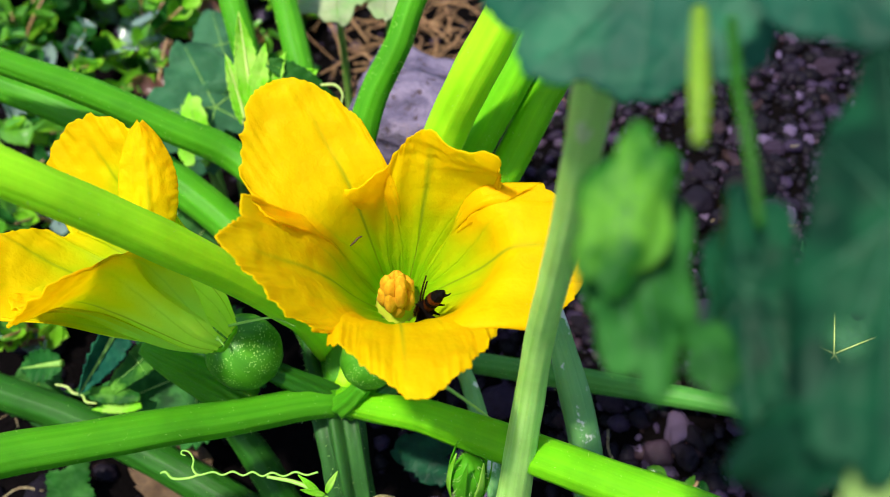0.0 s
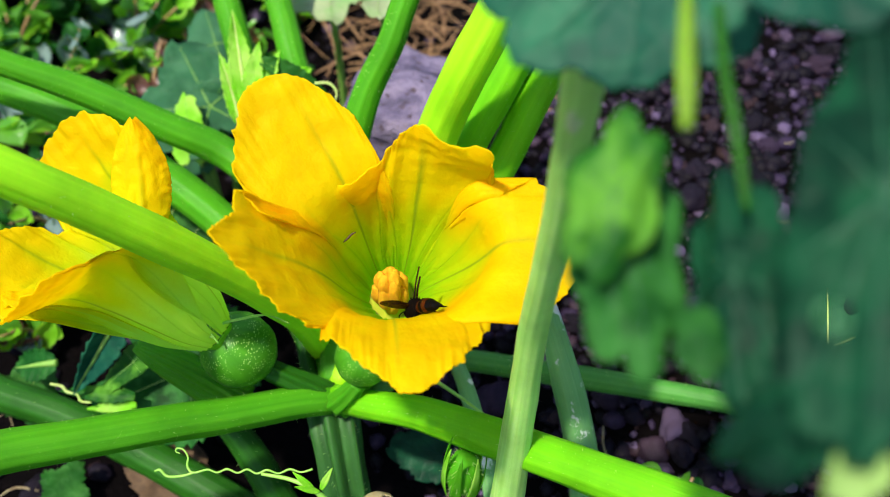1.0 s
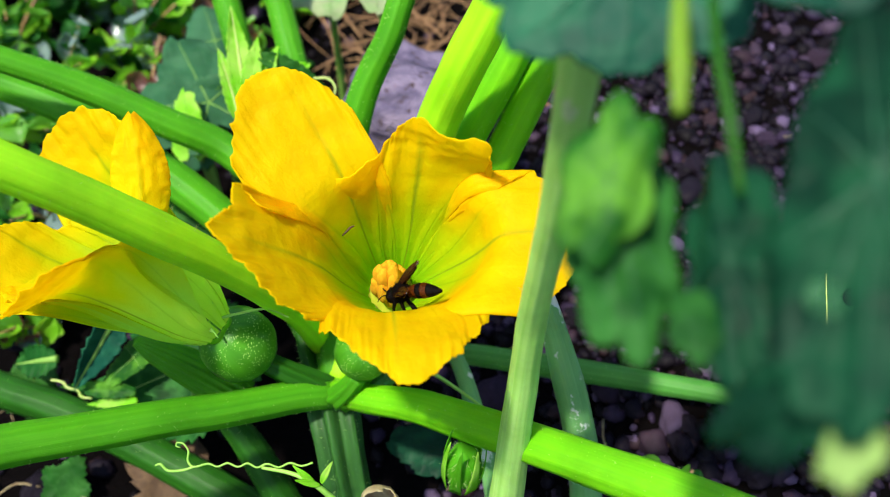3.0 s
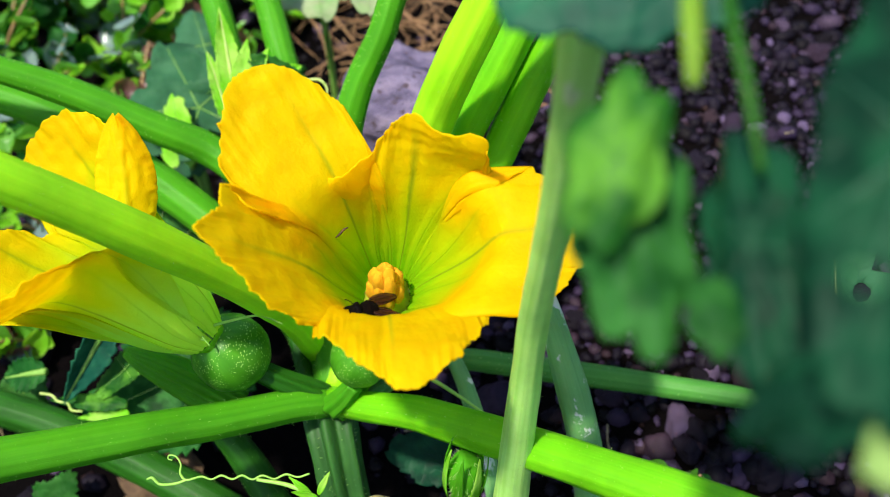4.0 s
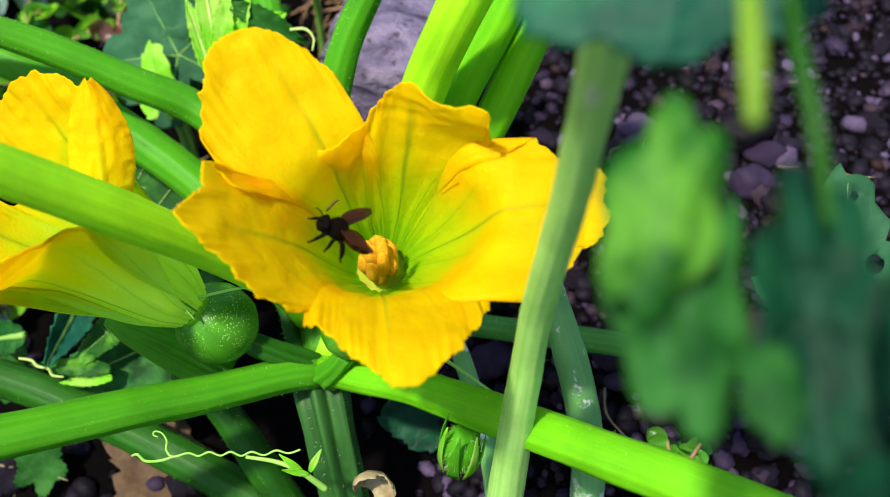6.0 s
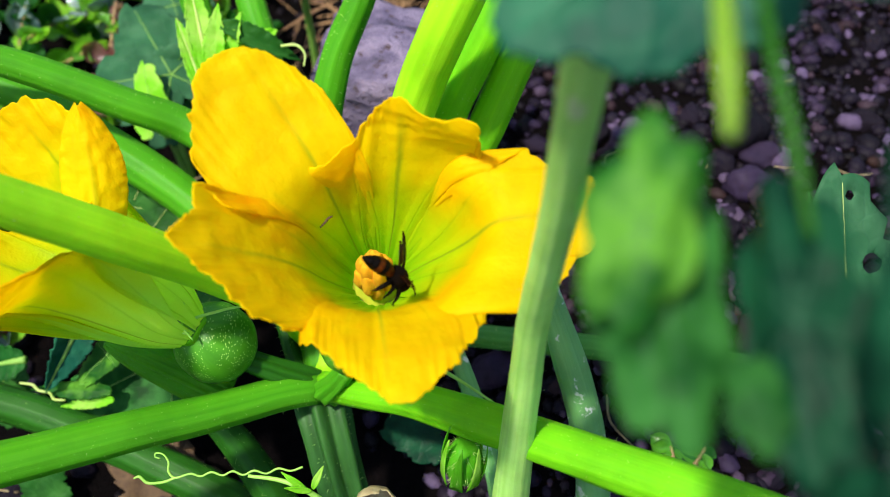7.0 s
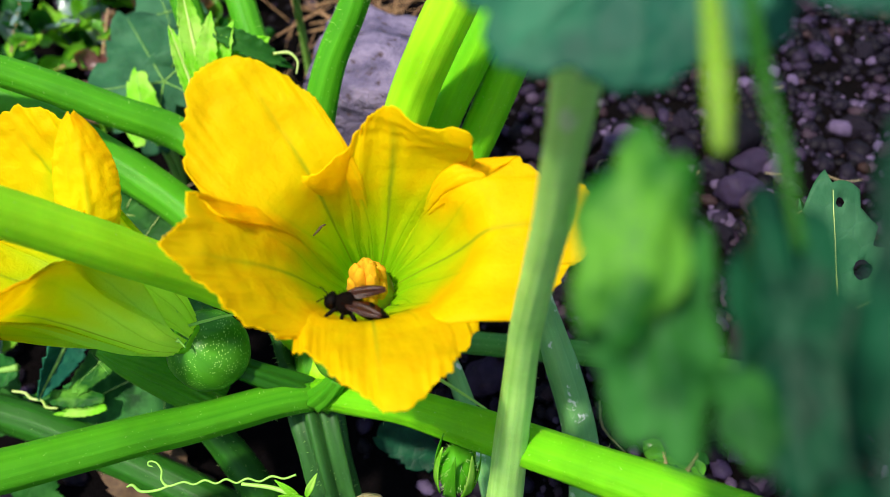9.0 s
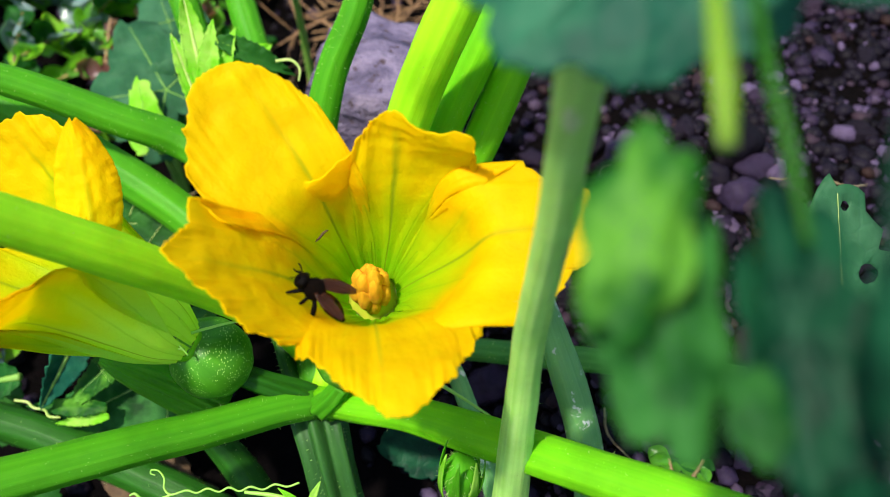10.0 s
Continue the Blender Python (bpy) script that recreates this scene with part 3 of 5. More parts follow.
def lance_leaf(name, base, tip, up, width, material, parent, label="", fold=0.6, teeth=9, bend=0.1, seed=1, rib=None):
    """A young pointed leaf, folded along its midrib, with a sawn edge and a raised rib."""
    m = aim(base, tip, up)
    length = (Vector(tip) - Vector(base)).length
    rows = []
    for i in range(41):
        f = i / 40
        w = width * math.sin(math.pi * (0.06 + 0.94 * f) ** 0.75) ** 0.9
        saw = 1 - 0.22 * ((f * teeth) % 1)
        row = []
        for k in range(13):
            u = k / 6 - 1
            e = abs(u)
            x = w * u * (saw if e > 0.9 else 1) * math.cos(fold)
            z = w * e * math.sin(fold) - bend * length * f * f + 0.06 * width * math.sin(f * 40 + u * 3) * e
            row.append(m @ Vector((x, length * f + 0.15 * w * e, z + 0.1 * width * noise.noise(Vector((u * 2, f * 4, seed))))))
        rows.append(row)
    ob = thick(part(name, grid_mesh(rows), material, parent, label), 0.0004)
    if rib:
        vb = bmesh.new()
        tube(vb, [(rows[i][6] + (m.to_3x3() @ Vector((0, 0, 0.0003))), max(0.00015, width * 0.2 * (1 - i / 44))) for i in range(0, 41, 8)], 0, 0, 8, 4)
        part("midrib", vb, rib, ob)
    return ob


def tendril(knots, parent, material=None, name="tendril"):
    bm = bmesh.new()
    tube(bm, knots, 0, 0, 8, 10)
    return part(name, bm, material or TENDRIL, parent)


# ---- ground ----
def build_ground():
    xs = sorted({round(v, 4) for v in np.r_[np.linspace(-0.6, 0.6, 121), np.linspace(0.7, 4, 18), -np.linspace(0.7, 4, 18), np.linspace(6, 400, 12), -np.linspace(6, 400, 12)]})
    ys = sorted({round(v, 4) for v in np.r_[np.linspace(-0.3, 1.2, 151), np.linspace(1.3, 5, 18), -np.linspace(0.4, 4, 18), np.linspace(7, 400, 12), -np.linspace(6, 400, 12)]})

    def height(x, y):
        near = 1 if abs(x) < 5 and abs(y) < 6 else 0
        u = min(1, max(0, (x + 0.03) / 0.15))
        bank = 0.060 * u * u * (3 - 2 * u) * min(1, max(0, (y + 0.25) / 0.3)) * min(1, max(0, (2.5 - y) / 1.5)) * min(1, max(0, (2.5 - x) / 1.5))
        return bank + near * (0.010 * noise.noise(Vector((x * 7, y * 7, 1))) + 0.004 * noise.noise(Vector((x * 38, y * 38, 2))) + 0.0018 * noise.noise(Vector((x * 110, y * 110, 3))))

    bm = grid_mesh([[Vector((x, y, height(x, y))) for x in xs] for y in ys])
    return tagged(part("ground", bm, SOIL, None), "loose garden soil strewn with pebbles, shade in its dark colour", "soil", kind="structure"), height


ground, ground_height = build_ground()


def build_gravel():
    """Fine gravel over the bed, one object."""
    rnd = random.Random(5)
    base = bmesh.new()
    bmesh.ops.create_icosphere(base, subdivisions=1, radius=1.0)
    bv = np.array([v.co[:] for v in base.verts])
    bf = np.array([[v.index for v in f.verts] for f in base.faces])
    base.free()
    verts, faces = [], []
    for k in range(13000):
        x, y = (rnd.uniform(-0.45, 0.45), rnd.uniform(0.05, 0.80)) if k < 5000 else (rnd.uniform(0.0, 0.26), rnd.uniform(0.08, 0.42)) if k < 9000 else (rnd.uniform(0.04, 0.40), rnd.uniform(0.38, 0.70))
        dense = noise.noise(Vector((x * 5, y * 5, 4)))
        if k < 5000 and dense < -0.2 and rnd.random() < 0.75:
            continue
        size = rnd.choice((0.0014, 0.0019, 0.0023, 0.0028, 0.0034, 0.0044)) * rnd.uniform(0.7, 1.2)
        sc = np.array([size * rnd.uniform(0.9, 1.6), size, size * rnd.uniform(0.5, 0.8)])
        v = bv * sc * (1 + 0.38 * np.array([noise.noise(Vector(p) * 1.7 + Vector((k, 0, 0))) for p in bv])[:, None])
        rot = np.array(Euler((rnd.uniform(-0.4, 0.4), rnd.uniform(-0.4, 0.4), rnd.uniform(0, 6.3))).to_matrix())
        v = v @ rot.T + np.array([x, y, ground_height(x, y) + sc[2] * 0.35])
        faces.append(bf + len(verts) * len(bv))
        verts.append(v)
    mesh = bpy.data.meshes.new("gravel")
    mesh.from_pydata(np.concatenate(verts).tolist(), [], np.concatenate(faces).tolist())
    for f in mesh.polygons:
        f.use_smooth = True
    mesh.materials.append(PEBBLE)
    tagged(new("gravel", mesh), "fine violet-grey and brown gravel on the soil", "gravel", kind="stuff")


build_gravel()


def build_pebble(x, y, radii, turn, seed):
    bm = bmesh.new()
    blob(bm, (0, 0, 0), radii, seed, 0.35, 3, Euler([radians(a) for a in turn]).to_matrix())
    low = min(v.co.z for v in bm.verts)
    ob = new("pebble", from_bm("pebble", bm, PEBBLE))
    ob.location = (x, y, ground_height(x, y) - low * 0.7 - 0.0015)
    return tagged(ob, "rounded violet-grey pebble lying on the soil", "pebble", "pebbles on the bed")


for n, (spot, rx, ry, rz, tz) in enumerate((
    ((0.0884, 0.2924, 0.1282), 0.0060, 0.0150, 0.005, -5), ((0.1468, 0.315, 0.1458), 0.0150, 0.0110, 0.009, 35), ((0.1623, 0.2999, 0.134), 0.0105, 0.0050, 0.006, 60),
    ((0.1337, 0.2981, 0.1326), 0.0080, 0.0065, 0.006, 10), ((0.0801, 0.2859, 0.123), 0.0070, 0.0120, 0.006, 20), ((0.0991, 0.2877, 0.1245), 0.0080, 0.0110, 0.008, -20),
    ((0.142, 0.2821, 0.1201), 0.0100, 0.0080, 0.007, 0), ((0.123, 0.3103, 0.1421), 0.0090, 0.0080, 0.006, 40), ((0.0419, 0.2802, 0.1186), 0.0110, 0.0090, 0.008, 10),
    ((0.0539, 0.2943, 0.1296), 0.0200, 0.0170, 0.014, 10), ((0.0276, 0.222, 0.0731), 0.0110, 0.0090, 0.008, 0), ((-0.2062, 0.2642, 0.0046), 0.0100, 0.0080, 0.007, 25),
    ((-0.2221, 0.2753, 0.0006), 0.0110, 0.0090, 0.008, 70), ((-0.1948, 0.2619, 0.0028), 0.0070, 0.0060, 0.005, 0),
    ((0.0872, 0.1788, 0.0394), 0.0060, 0.0060, 0.005, 0), ((0.142, 0.2502, 0.0952), 0.0080, 0.0070, 0.006, 0),
    ((0.1659, 0.3065, 0.1392), 0.0060, 0.0050, 0.005, 0), ((0.1087, 0.2765, 0.1157), 0.0060, 0.0050, 0.004, 15), ((0.1516, 0.2708, 0.1113), 0.0070, 0.0090, 0.006, 15),
)):
    build_pebble(spot[0], spot[1], (rx, ry, rz), (6 * (n % 3), 8 * (n % 2), tz), n + 1)


def scatter_pebbles():
    """Loose mid-sized pebbles, five shapes shared among them."""
    rnd = random.Random(31)
    shapes = []
    for k in range(6):
        bm = bmesh.new()
        blob(bm, (0, 0, 0), (1.0, rnd.uniform(0.65, 0.9), rnd.uniform(0.45, 0.7)), k + 40, 0.55, 3, None, 1.3)
        shapes.append(from_bm("pebble", bm, PEBBLE))
    for k in range(160):
        x, y = (rnd.uniform(0.03, 0.24), rnd.uniform(0.10, 0.42)) if k < 80 else (rnd.uniform(-0.26, -0.10), rnd.uniform(0.16, 0.34)) if k < 110 else (rnd.uniform(0.06, 0.34), rnd.uniform(0.38, 0.58))
        s = rnd.choice((0.0042, 0.0055, 0.0055, 0.007, 0.009)) * rnd.uniform(0.8, 1.15)
        ob = new("pebble", rnd.choice(shapes))
        ob.matrix_world = Matrix.Translation((x, y, ground_height(x, y) + 0.25 * s)) @ Euler((rnd.uniform(-0.3, 0.3), rnd.uniform(-0.3, 0.3), rnd.uniform(0, 6.3))).to_matrix().to_4x4() @ Matrix.Scale(s, 4)
        tagged(ob, "rounded violet-grey pebble lying on the soil", "pebble", "pebbles on the bed")


scatter_pebbles()


def build_stone():
    """The large angular violet stone behind the plant."""
    bm = bmesh.new()
    bmesh.ops.create_cube(bm, size=1.0)
    bmesh.ops.subdivide_edges(bm, edges=bm.edges, cuts=14, use_grid_fill=True)
    for v in bm.verts:
        p = v.co.copy()
        p = p.lerp(p.normalized() * 0.62, 0.30)
        p += v.co.normalized() * (0.05 * noise.noise(p * 3.0) + 0.02 * noise.noise(p * 9.0))
        v.co = Vector((p.x * 0.066, p.y * 0.062, p.z * 0.118))
    ob = new("stone", from_bm("stone", bm, STONE))
    ob.matrix_world = Matrix.Translation((-0.014, 0.33, 0.053)) @ Euler((radians(-8), radians(4), radians(-14))).to_matrix().to_4x4()
    tagged(ob, "large angular violet-grey stone standing in the soil", "stone")


build_stone()

# ---- the squash plant ----
plant = thing("squash_plant", (-0.0322, 0.1406, 0.0), "squash plant with yellow flowers, ribbed green stalks and young fruit", "plant")

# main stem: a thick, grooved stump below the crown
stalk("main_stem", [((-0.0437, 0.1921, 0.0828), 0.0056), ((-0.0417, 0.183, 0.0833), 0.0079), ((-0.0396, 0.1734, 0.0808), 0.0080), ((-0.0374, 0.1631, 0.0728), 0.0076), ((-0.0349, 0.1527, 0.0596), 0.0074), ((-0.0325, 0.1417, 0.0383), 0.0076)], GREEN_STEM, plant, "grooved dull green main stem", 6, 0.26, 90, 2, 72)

bm = bmesh.new()
blob(bm, (-0.0415, 0.1834, 0.0912), (0.0075, 0.0070, 0.0070), 4, 0.22, 4, None, 2.4)
part("crown_node", bm, GREEN_SHADE, plant, "knobbly pale green crown node where the stalks join")

# leaf stalks round the crown
STALKS = (
    ([((-0.1273, 0.1639, 0.2536), 0.0065), ((-0.1117, 0.166, 0.2388), 0.0063), ((-0.0966, 0.1701, 0.2204), 0.0061), ((-0.0802, 0.1762, 0.196), 0.0063), ((-0.0681, 0.1819, 0.1751), 0.0060), ((-0.0576, 0.1877, 0.153), 0.0059), ((-0.0503, 0.2002, 0.117), 0.0053), ((-0.0442, 0.2042, 0.0821), 0.0052), ((-0.0424, 0.1926, 0.068), 0.0046)], GREEN_LIME, 40),
    ([((-0.2017, 0.2881, 0.1882), 0.0044), ((-0.1695, 0.2853, 0.1708), 0.0050), ((-0.1408, 0.2838, 0.157), 0.0056), ((-0.1103, 0.2796, 0.141), 0.0062), ((-0.0846, 0.2748, 0.1271), 0.0065), ((-0.0556, 0.2482, 0.1164), 0.0062), ((-0.0412, 0.2155, 0.0998), 0.0060), ((-0.0405, 0.1859, 0.0893), 0.0054)], GREEN_MID, 160),
    ([((-0.2305, 0.3275, 0.1428), 0.0063), ((-0.1905, 0.3125, 0.1337), 0.0068), ((-0.1557, 0.3005, 0.1269), 0.0073), ((-0.1207, 0.2797, 0.1157), 0.0077), ((-0.0911, 0.2598, 0.1052), 0.0078), ((-0.066, 0.2349, 0.0959), 0.0072), ((-0.0485, 0.2076, 0.0873), 0.0066), ((-0.0419, 0.1859, 0.0893), 0.0057)], GREEN_MID, 120),
    ([((-0.1104, 0.4181, 0.1502), 0.0060), ((-0.1026, 0.3835, 0.1333), 0.0062), ((-0.0949, 0.3589, 0.123), 0.0063), ((-0.0851, 0.3286, 0.112), 0.0065), ((-0.0677, 0.2807, 0.1), 0.0064), ((-0.0498, 0.2276, 0.0902), 0.0060), ((-0.042, 0.1881, 0.0898), 0.0055)], GREEN_MID, 120),
    ([((-0.0818, 0.4092, 0.156), 0.0056), ((-0.0754, 0.3731, 0.1379), 0.0058), ((-0.0697, 0.3518, 0.1289), 0.0060), ((-0.0621, 0.3234, 0.1169), 0.0061), ((-0.0522, 0.2774, 0.1038), 0.0061), ((-0.0437, 0.2264, 0.0918), 0.0058), ((-0.0411, 0.1881, 0.0898), 0.0055)], GREEN_MID, 160),
    ([((0.0033, 0.3219, 0.2146), 0.0042), ((-0.012, 0.3004, 0.1877), 0.0049), ((-0.0182, 0.29, 0.1745), 0.0052), ((-0.0292, 0.278, 0.155), 0.0057), ((-0.0372, 0.2594, 0.1277), 0.0061), ((-0.0407, 0.2226, 0.1053), 0.0060), ((-0.0404, 0.1871, 0.0916), 0.0054)], GREEN_MID, 160),
    ([((0.0333, 0.2522, 0.2554), 0.0066), ((0.0227, 0.246, 0.234), 0.0069), ((0.0151, 0.2431, 0.2165), 0.0072), ((0.0072, 0.2422, 0.1968), 0.0074), ((0.0002, 0.2424, 0.1753), 0.0074), ((-0.0138, 0.2355, 0.1319), 0.0071), ((-0.0296, 0.2127, 0.104), 0.0066), ((-0.0389, 0.1871, 0.0916), 0.0061)], GREEN_LIME, 50),
    # brighter green on the next two makes up for the shadow cast on them
    ([((0.044, 0.2873, 0.2193), 0.0060), ((0.0343, 0.2753, 0.1973), 0.0064), ((0.0248, 0.2656, 0.1808), 0.0068), ((0.0139, 0.2565, 0.161), 0.0069), ((-0.0031, 0.241, 0.1286), 0.0068), ((-0.0231, 0.2138, 0.1023), 0.0064), ((-0.0378, 0.1862, 0.0909), 0.0059)], GREEN_BRIGHT, 120),
    ([((0.0594, 0.2879, 0.2072), 0.0058), ((0.046, 0.2729, 0.189), 0.0061), ((0.0349, 0.262, 0.1716), 0.0064), ((0.0227, 0.2498, 0.1482), 0.0066), ((0.0035, 0.2319, 0.1189), 0.0066), ((-0.0186, 0.2058, 0.0985), 0.0064), ((-0.0367, 0.1854, 0.0902), 0.0059)], GREEN_BRIGHT, 120),
    ([((0.0246, 0.1183, 0.3221), 0.0042), ((0.0248, 0.1207, 0.3075), 0.0037), ((0.0252, 0.1247, 0.289), 0.0035), ((0.0257, 0.1298, 0.2612), 0.0036), ((0.0255, 0.1351, 0.2337), 0.0037), ((0.0251, 0.1408, 0.2), 0.0040), ((0.0244, 0.1401, 0.164), 0.0045), ((0.0229, 0.1358, 0.1225), 0.0054), ((0.0213, 0.1299, 0.0837), 0.0060), ((0.0182, 0.1291, 0.0577), 0.0064)], GREEN_OLD, 50),
    ([((0.0348, 0.1966, 0.1421), 0.0040), ((0.0403, 0.1876, 0.1288), 0.0046), ((0.0458, 0.1777, 0.1121), 0.0055), ((0.0518, 0.1662, 0.0904), 0.0059), ((0.0565, 0.1535, 0.0577), 0.0062), ((0.0572, 0.1451, 0.0258), 0.0065)], GREEN_SCAR, 0),
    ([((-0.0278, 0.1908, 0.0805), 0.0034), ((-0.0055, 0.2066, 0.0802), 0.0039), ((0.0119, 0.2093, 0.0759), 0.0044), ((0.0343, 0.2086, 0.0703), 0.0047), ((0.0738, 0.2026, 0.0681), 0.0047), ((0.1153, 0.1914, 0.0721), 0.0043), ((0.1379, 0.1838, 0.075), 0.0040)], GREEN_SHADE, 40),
    ([((-0.0394, 0.1816, 0.0948), 0.0051), ((-0.0259, 0.1755, 0.1002), 0.0054), ((-0.0068, 0.1655, 0.1115), 0.0062), ((0.0144, 0.1504, 0.125), 0.0066), ((0.0377, 0.1319, 0.1424), 0.0066), ((0.0555, 0.1192, 0.1527), 0.0068), ((0.0742, 0.1058, 0.1626), 0.0069), ((0.0943, 0.0931, 0.1691), 0.0067)], GREEN_BRIGHT, 60),
    ([((-0.0415, 0.1807, 0.0942), 0.0053), ((-0.0552, 0.1758, 0.1005), 0.0059), ((-0.077, 0.165, 0.1111), 0.0062), ((-0.0937, 0.1571, 0.1202), 0.0064), ((-0.1172, 0.1463, 0.1307), 0.0067), ((-0.1385, 0.1362, 0.1406), 0.0069), ((-0.1591, 0.1251, 0.1498), 0.0069)], GREEN_MID, 60),
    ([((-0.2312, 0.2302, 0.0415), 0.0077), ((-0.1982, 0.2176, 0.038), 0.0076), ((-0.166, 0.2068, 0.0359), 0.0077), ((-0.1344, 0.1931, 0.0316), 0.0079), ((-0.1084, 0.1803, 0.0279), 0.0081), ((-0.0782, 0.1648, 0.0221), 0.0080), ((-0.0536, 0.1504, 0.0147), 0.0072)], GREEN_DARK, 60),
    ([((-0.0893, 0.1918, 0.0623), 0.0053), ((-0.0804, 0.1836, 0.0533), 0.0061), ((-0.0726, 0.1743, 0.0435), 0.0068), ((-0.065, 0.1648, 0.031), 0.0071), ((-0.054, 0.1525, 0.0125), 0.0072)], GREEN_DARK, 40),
    ([((0.0036, 0.2049, 0.0915), 0.0027), ((0.0084, 0.1955, 0.0879), 0.0031), ((0.0124, 0.1849, 0.0822), 0.0033), ((0.0172, 0.1709, 0.0713), 0.0035), ((0.0218, 0.1576, 0.0482), 0.0039), ((0.0235, 0.146, 0.0265), 0.0040)], GREEN_SCAR, 0),
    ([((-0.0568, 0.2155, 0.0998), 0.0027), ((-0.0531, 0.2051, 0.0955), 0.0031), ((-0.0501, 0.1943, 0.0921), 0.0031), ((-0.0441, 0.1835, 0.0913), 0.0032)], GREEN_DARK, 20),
)
for n, (knots, mat, hairs) in enumerate(STALKS):
    stalk("leaf_stalk", knots, mat, plant, "", 11, 0.028, hairs, n + 3)


def add_lobe(bm, root, tip, half):
    """An upright pointed lobe, keeled along its midrib, that goes on from a petal's tube."""
    m = aim(root, tip, (0.25, -0.75, 0.6))
    length = (Vector(tip) - Vector(root)).length
    half *= 0.93
    uv = bm.loops.layers.uv.verify()
    rows = []
    for i in range(61):
        f = i / 60
        w = half * smooth_table(((0.0, 0.85), (0.35, 1.02), (0.6, 0.95), (0.8, 0.66), (0.93, 0.34), (1.0, 0.08)), f)
        row = []
        for k in range(41):
            u = k / 20 - 1
            crimp = noise.noise(Vector((u * 2, f * 16, 3))) + 0.6 * noise.noise(Vector((u * 3, f * 40, 5)))
            x = w * u * (1 + 0.05 * crimp * abs(u)) + 0.0012 * math.sin(f * 3)
            z = -0.0042 * u * u + 0.0010 * math.exp(-((u / 0.10) ** 2)) * (1 - f) + 0.0005 * noise.noise(Vector((u * 4, f * 9, 1))) + 0.0006 * crimp * abs(u) ** 3 - 0.004 * f * f
            row.append(bm.verts.new(m @ Vector((x, length * f, z))))
        rows.append(row)
    for i in range(60):
        for k in range(40):
            face = bm.faces.new((rows[i][k], rows[i][k + 1], rows[i + 1][k + 1], rows[i + 1][k]))
            for loop, (a, b) in zip(face.loops, ((k, i), (k + 1, i), (k + 1, i + 1), (k, i + 1))):
                loop[uv].uv = (0.5 + (a / 40 - 0.5) * 0.30, 0.62 + 0.33 * b / 60)


def stalk_sun_patch(centre, way, radii, seed):
    """A pale lump lying on a stalk as a painted patch of sunlight, long along way."""
    bm = bmesh.new()
    blob(bm, centre, radii, seed, 0.25, 3, Vector(way).to_track_quat("X", "Z").to_matrix(), 2.0)
    part("leaf_scar", bm, SUN_PATCH, plant, "pale lump that paints a sunlit patch on the stalk")


stalk_sun_patch((0.0242, 0.1200, 0.3010), (0.0004, 0.004, -0.0185), (0.0056, 0.0020, 0.0016), 3)


def build_flower(name, origin, axis, spin, petals, base, label, stamen=True, petal_mat=None):
    """A corolla of five petals joined at the throat; the green-yellow tube below is the flower's own mesh."""
    m = axis_frame(origin, axis) @ pose(0, 0, 0, 0, 0, spin)
    # receptacle with five sepals' bases
    rings = []
    for i in range(9):
        f = i / 8
        r = (0.0055 + (base[0][1] - 0.0014 - 0.0055) * math.sin(f * math.pi / 2))
        rings.append([m @ Vector((r * (1 + 0.06 * math.cos(5 * a)) * math.cos(a), r * (1 + 0.06 * math.cos(5 * a)) * math.sin(a), -0.009 * (1 - f) - 0.0010)) for a in np.linspace(0, 2 * math.pi, 31)])
    flower = part(name, grid_mesh(rings), GREEN_BRIGHT, plant, label)
    thick(flower, 0.0006)
    for n, kw in enumerate(petals):
        lobe = kw.pop("lobe", None)
        bm = petal_mesh(m, base=base, seed=n + 1 + (0 if stamen else 7), **kw)
        if lobe:
            add_lobe(bm, *lobe)
        ob = part("petal", bm, petal_mat or PETAL, flower)
        thick(ob, 0.00035)
    if stamen:
        bm = bmesh.new()
        tube(bm, [(m @ Vector((0, 0, -0.001)), 0.0082), (m @ Vector((0, 0, 0.003)), 0.0056), (m @ Vector((0, 0, 0.006)), 0.0040), (m @ Vector((0, 0, 0.009)), 0.0030), (m @ Vector((0, 0, 0.012)), 0.0030)], 5, 0.12, 20, 4)
        part("filament", bm, FILAMENT, flower, "pale yellow filament column")
        rnd = random.Random(3)
        bm = bmesh.new()
        blob(bm, m @ Vector((0, 0, 0.0102)), (0.0044, 0.0044, 0.0066), 2, 0.1, 2)
        column = part("anther_column", bm, ANTHER, flower, "lumpy orange-yellow anther column")
        for k in range(14):
            f = k / 13
            a = k * 2.4
            r = 0.0039 * math.sin(math.pi * (0.30 + 0.62 * f)) + 0.0004
            bm = bmesh.new()
            blob(bm, m @ Vector((r * math.cos(a), r * math.sin(a), 0.0046 + 0.0112 * f)), (0.0023, 0.0023, 0.0052 * rnd.uniform(0.85, 1.15)), k, 0.22, 3)
            part("anther", bm, ANTHER, column)
    return flower, m


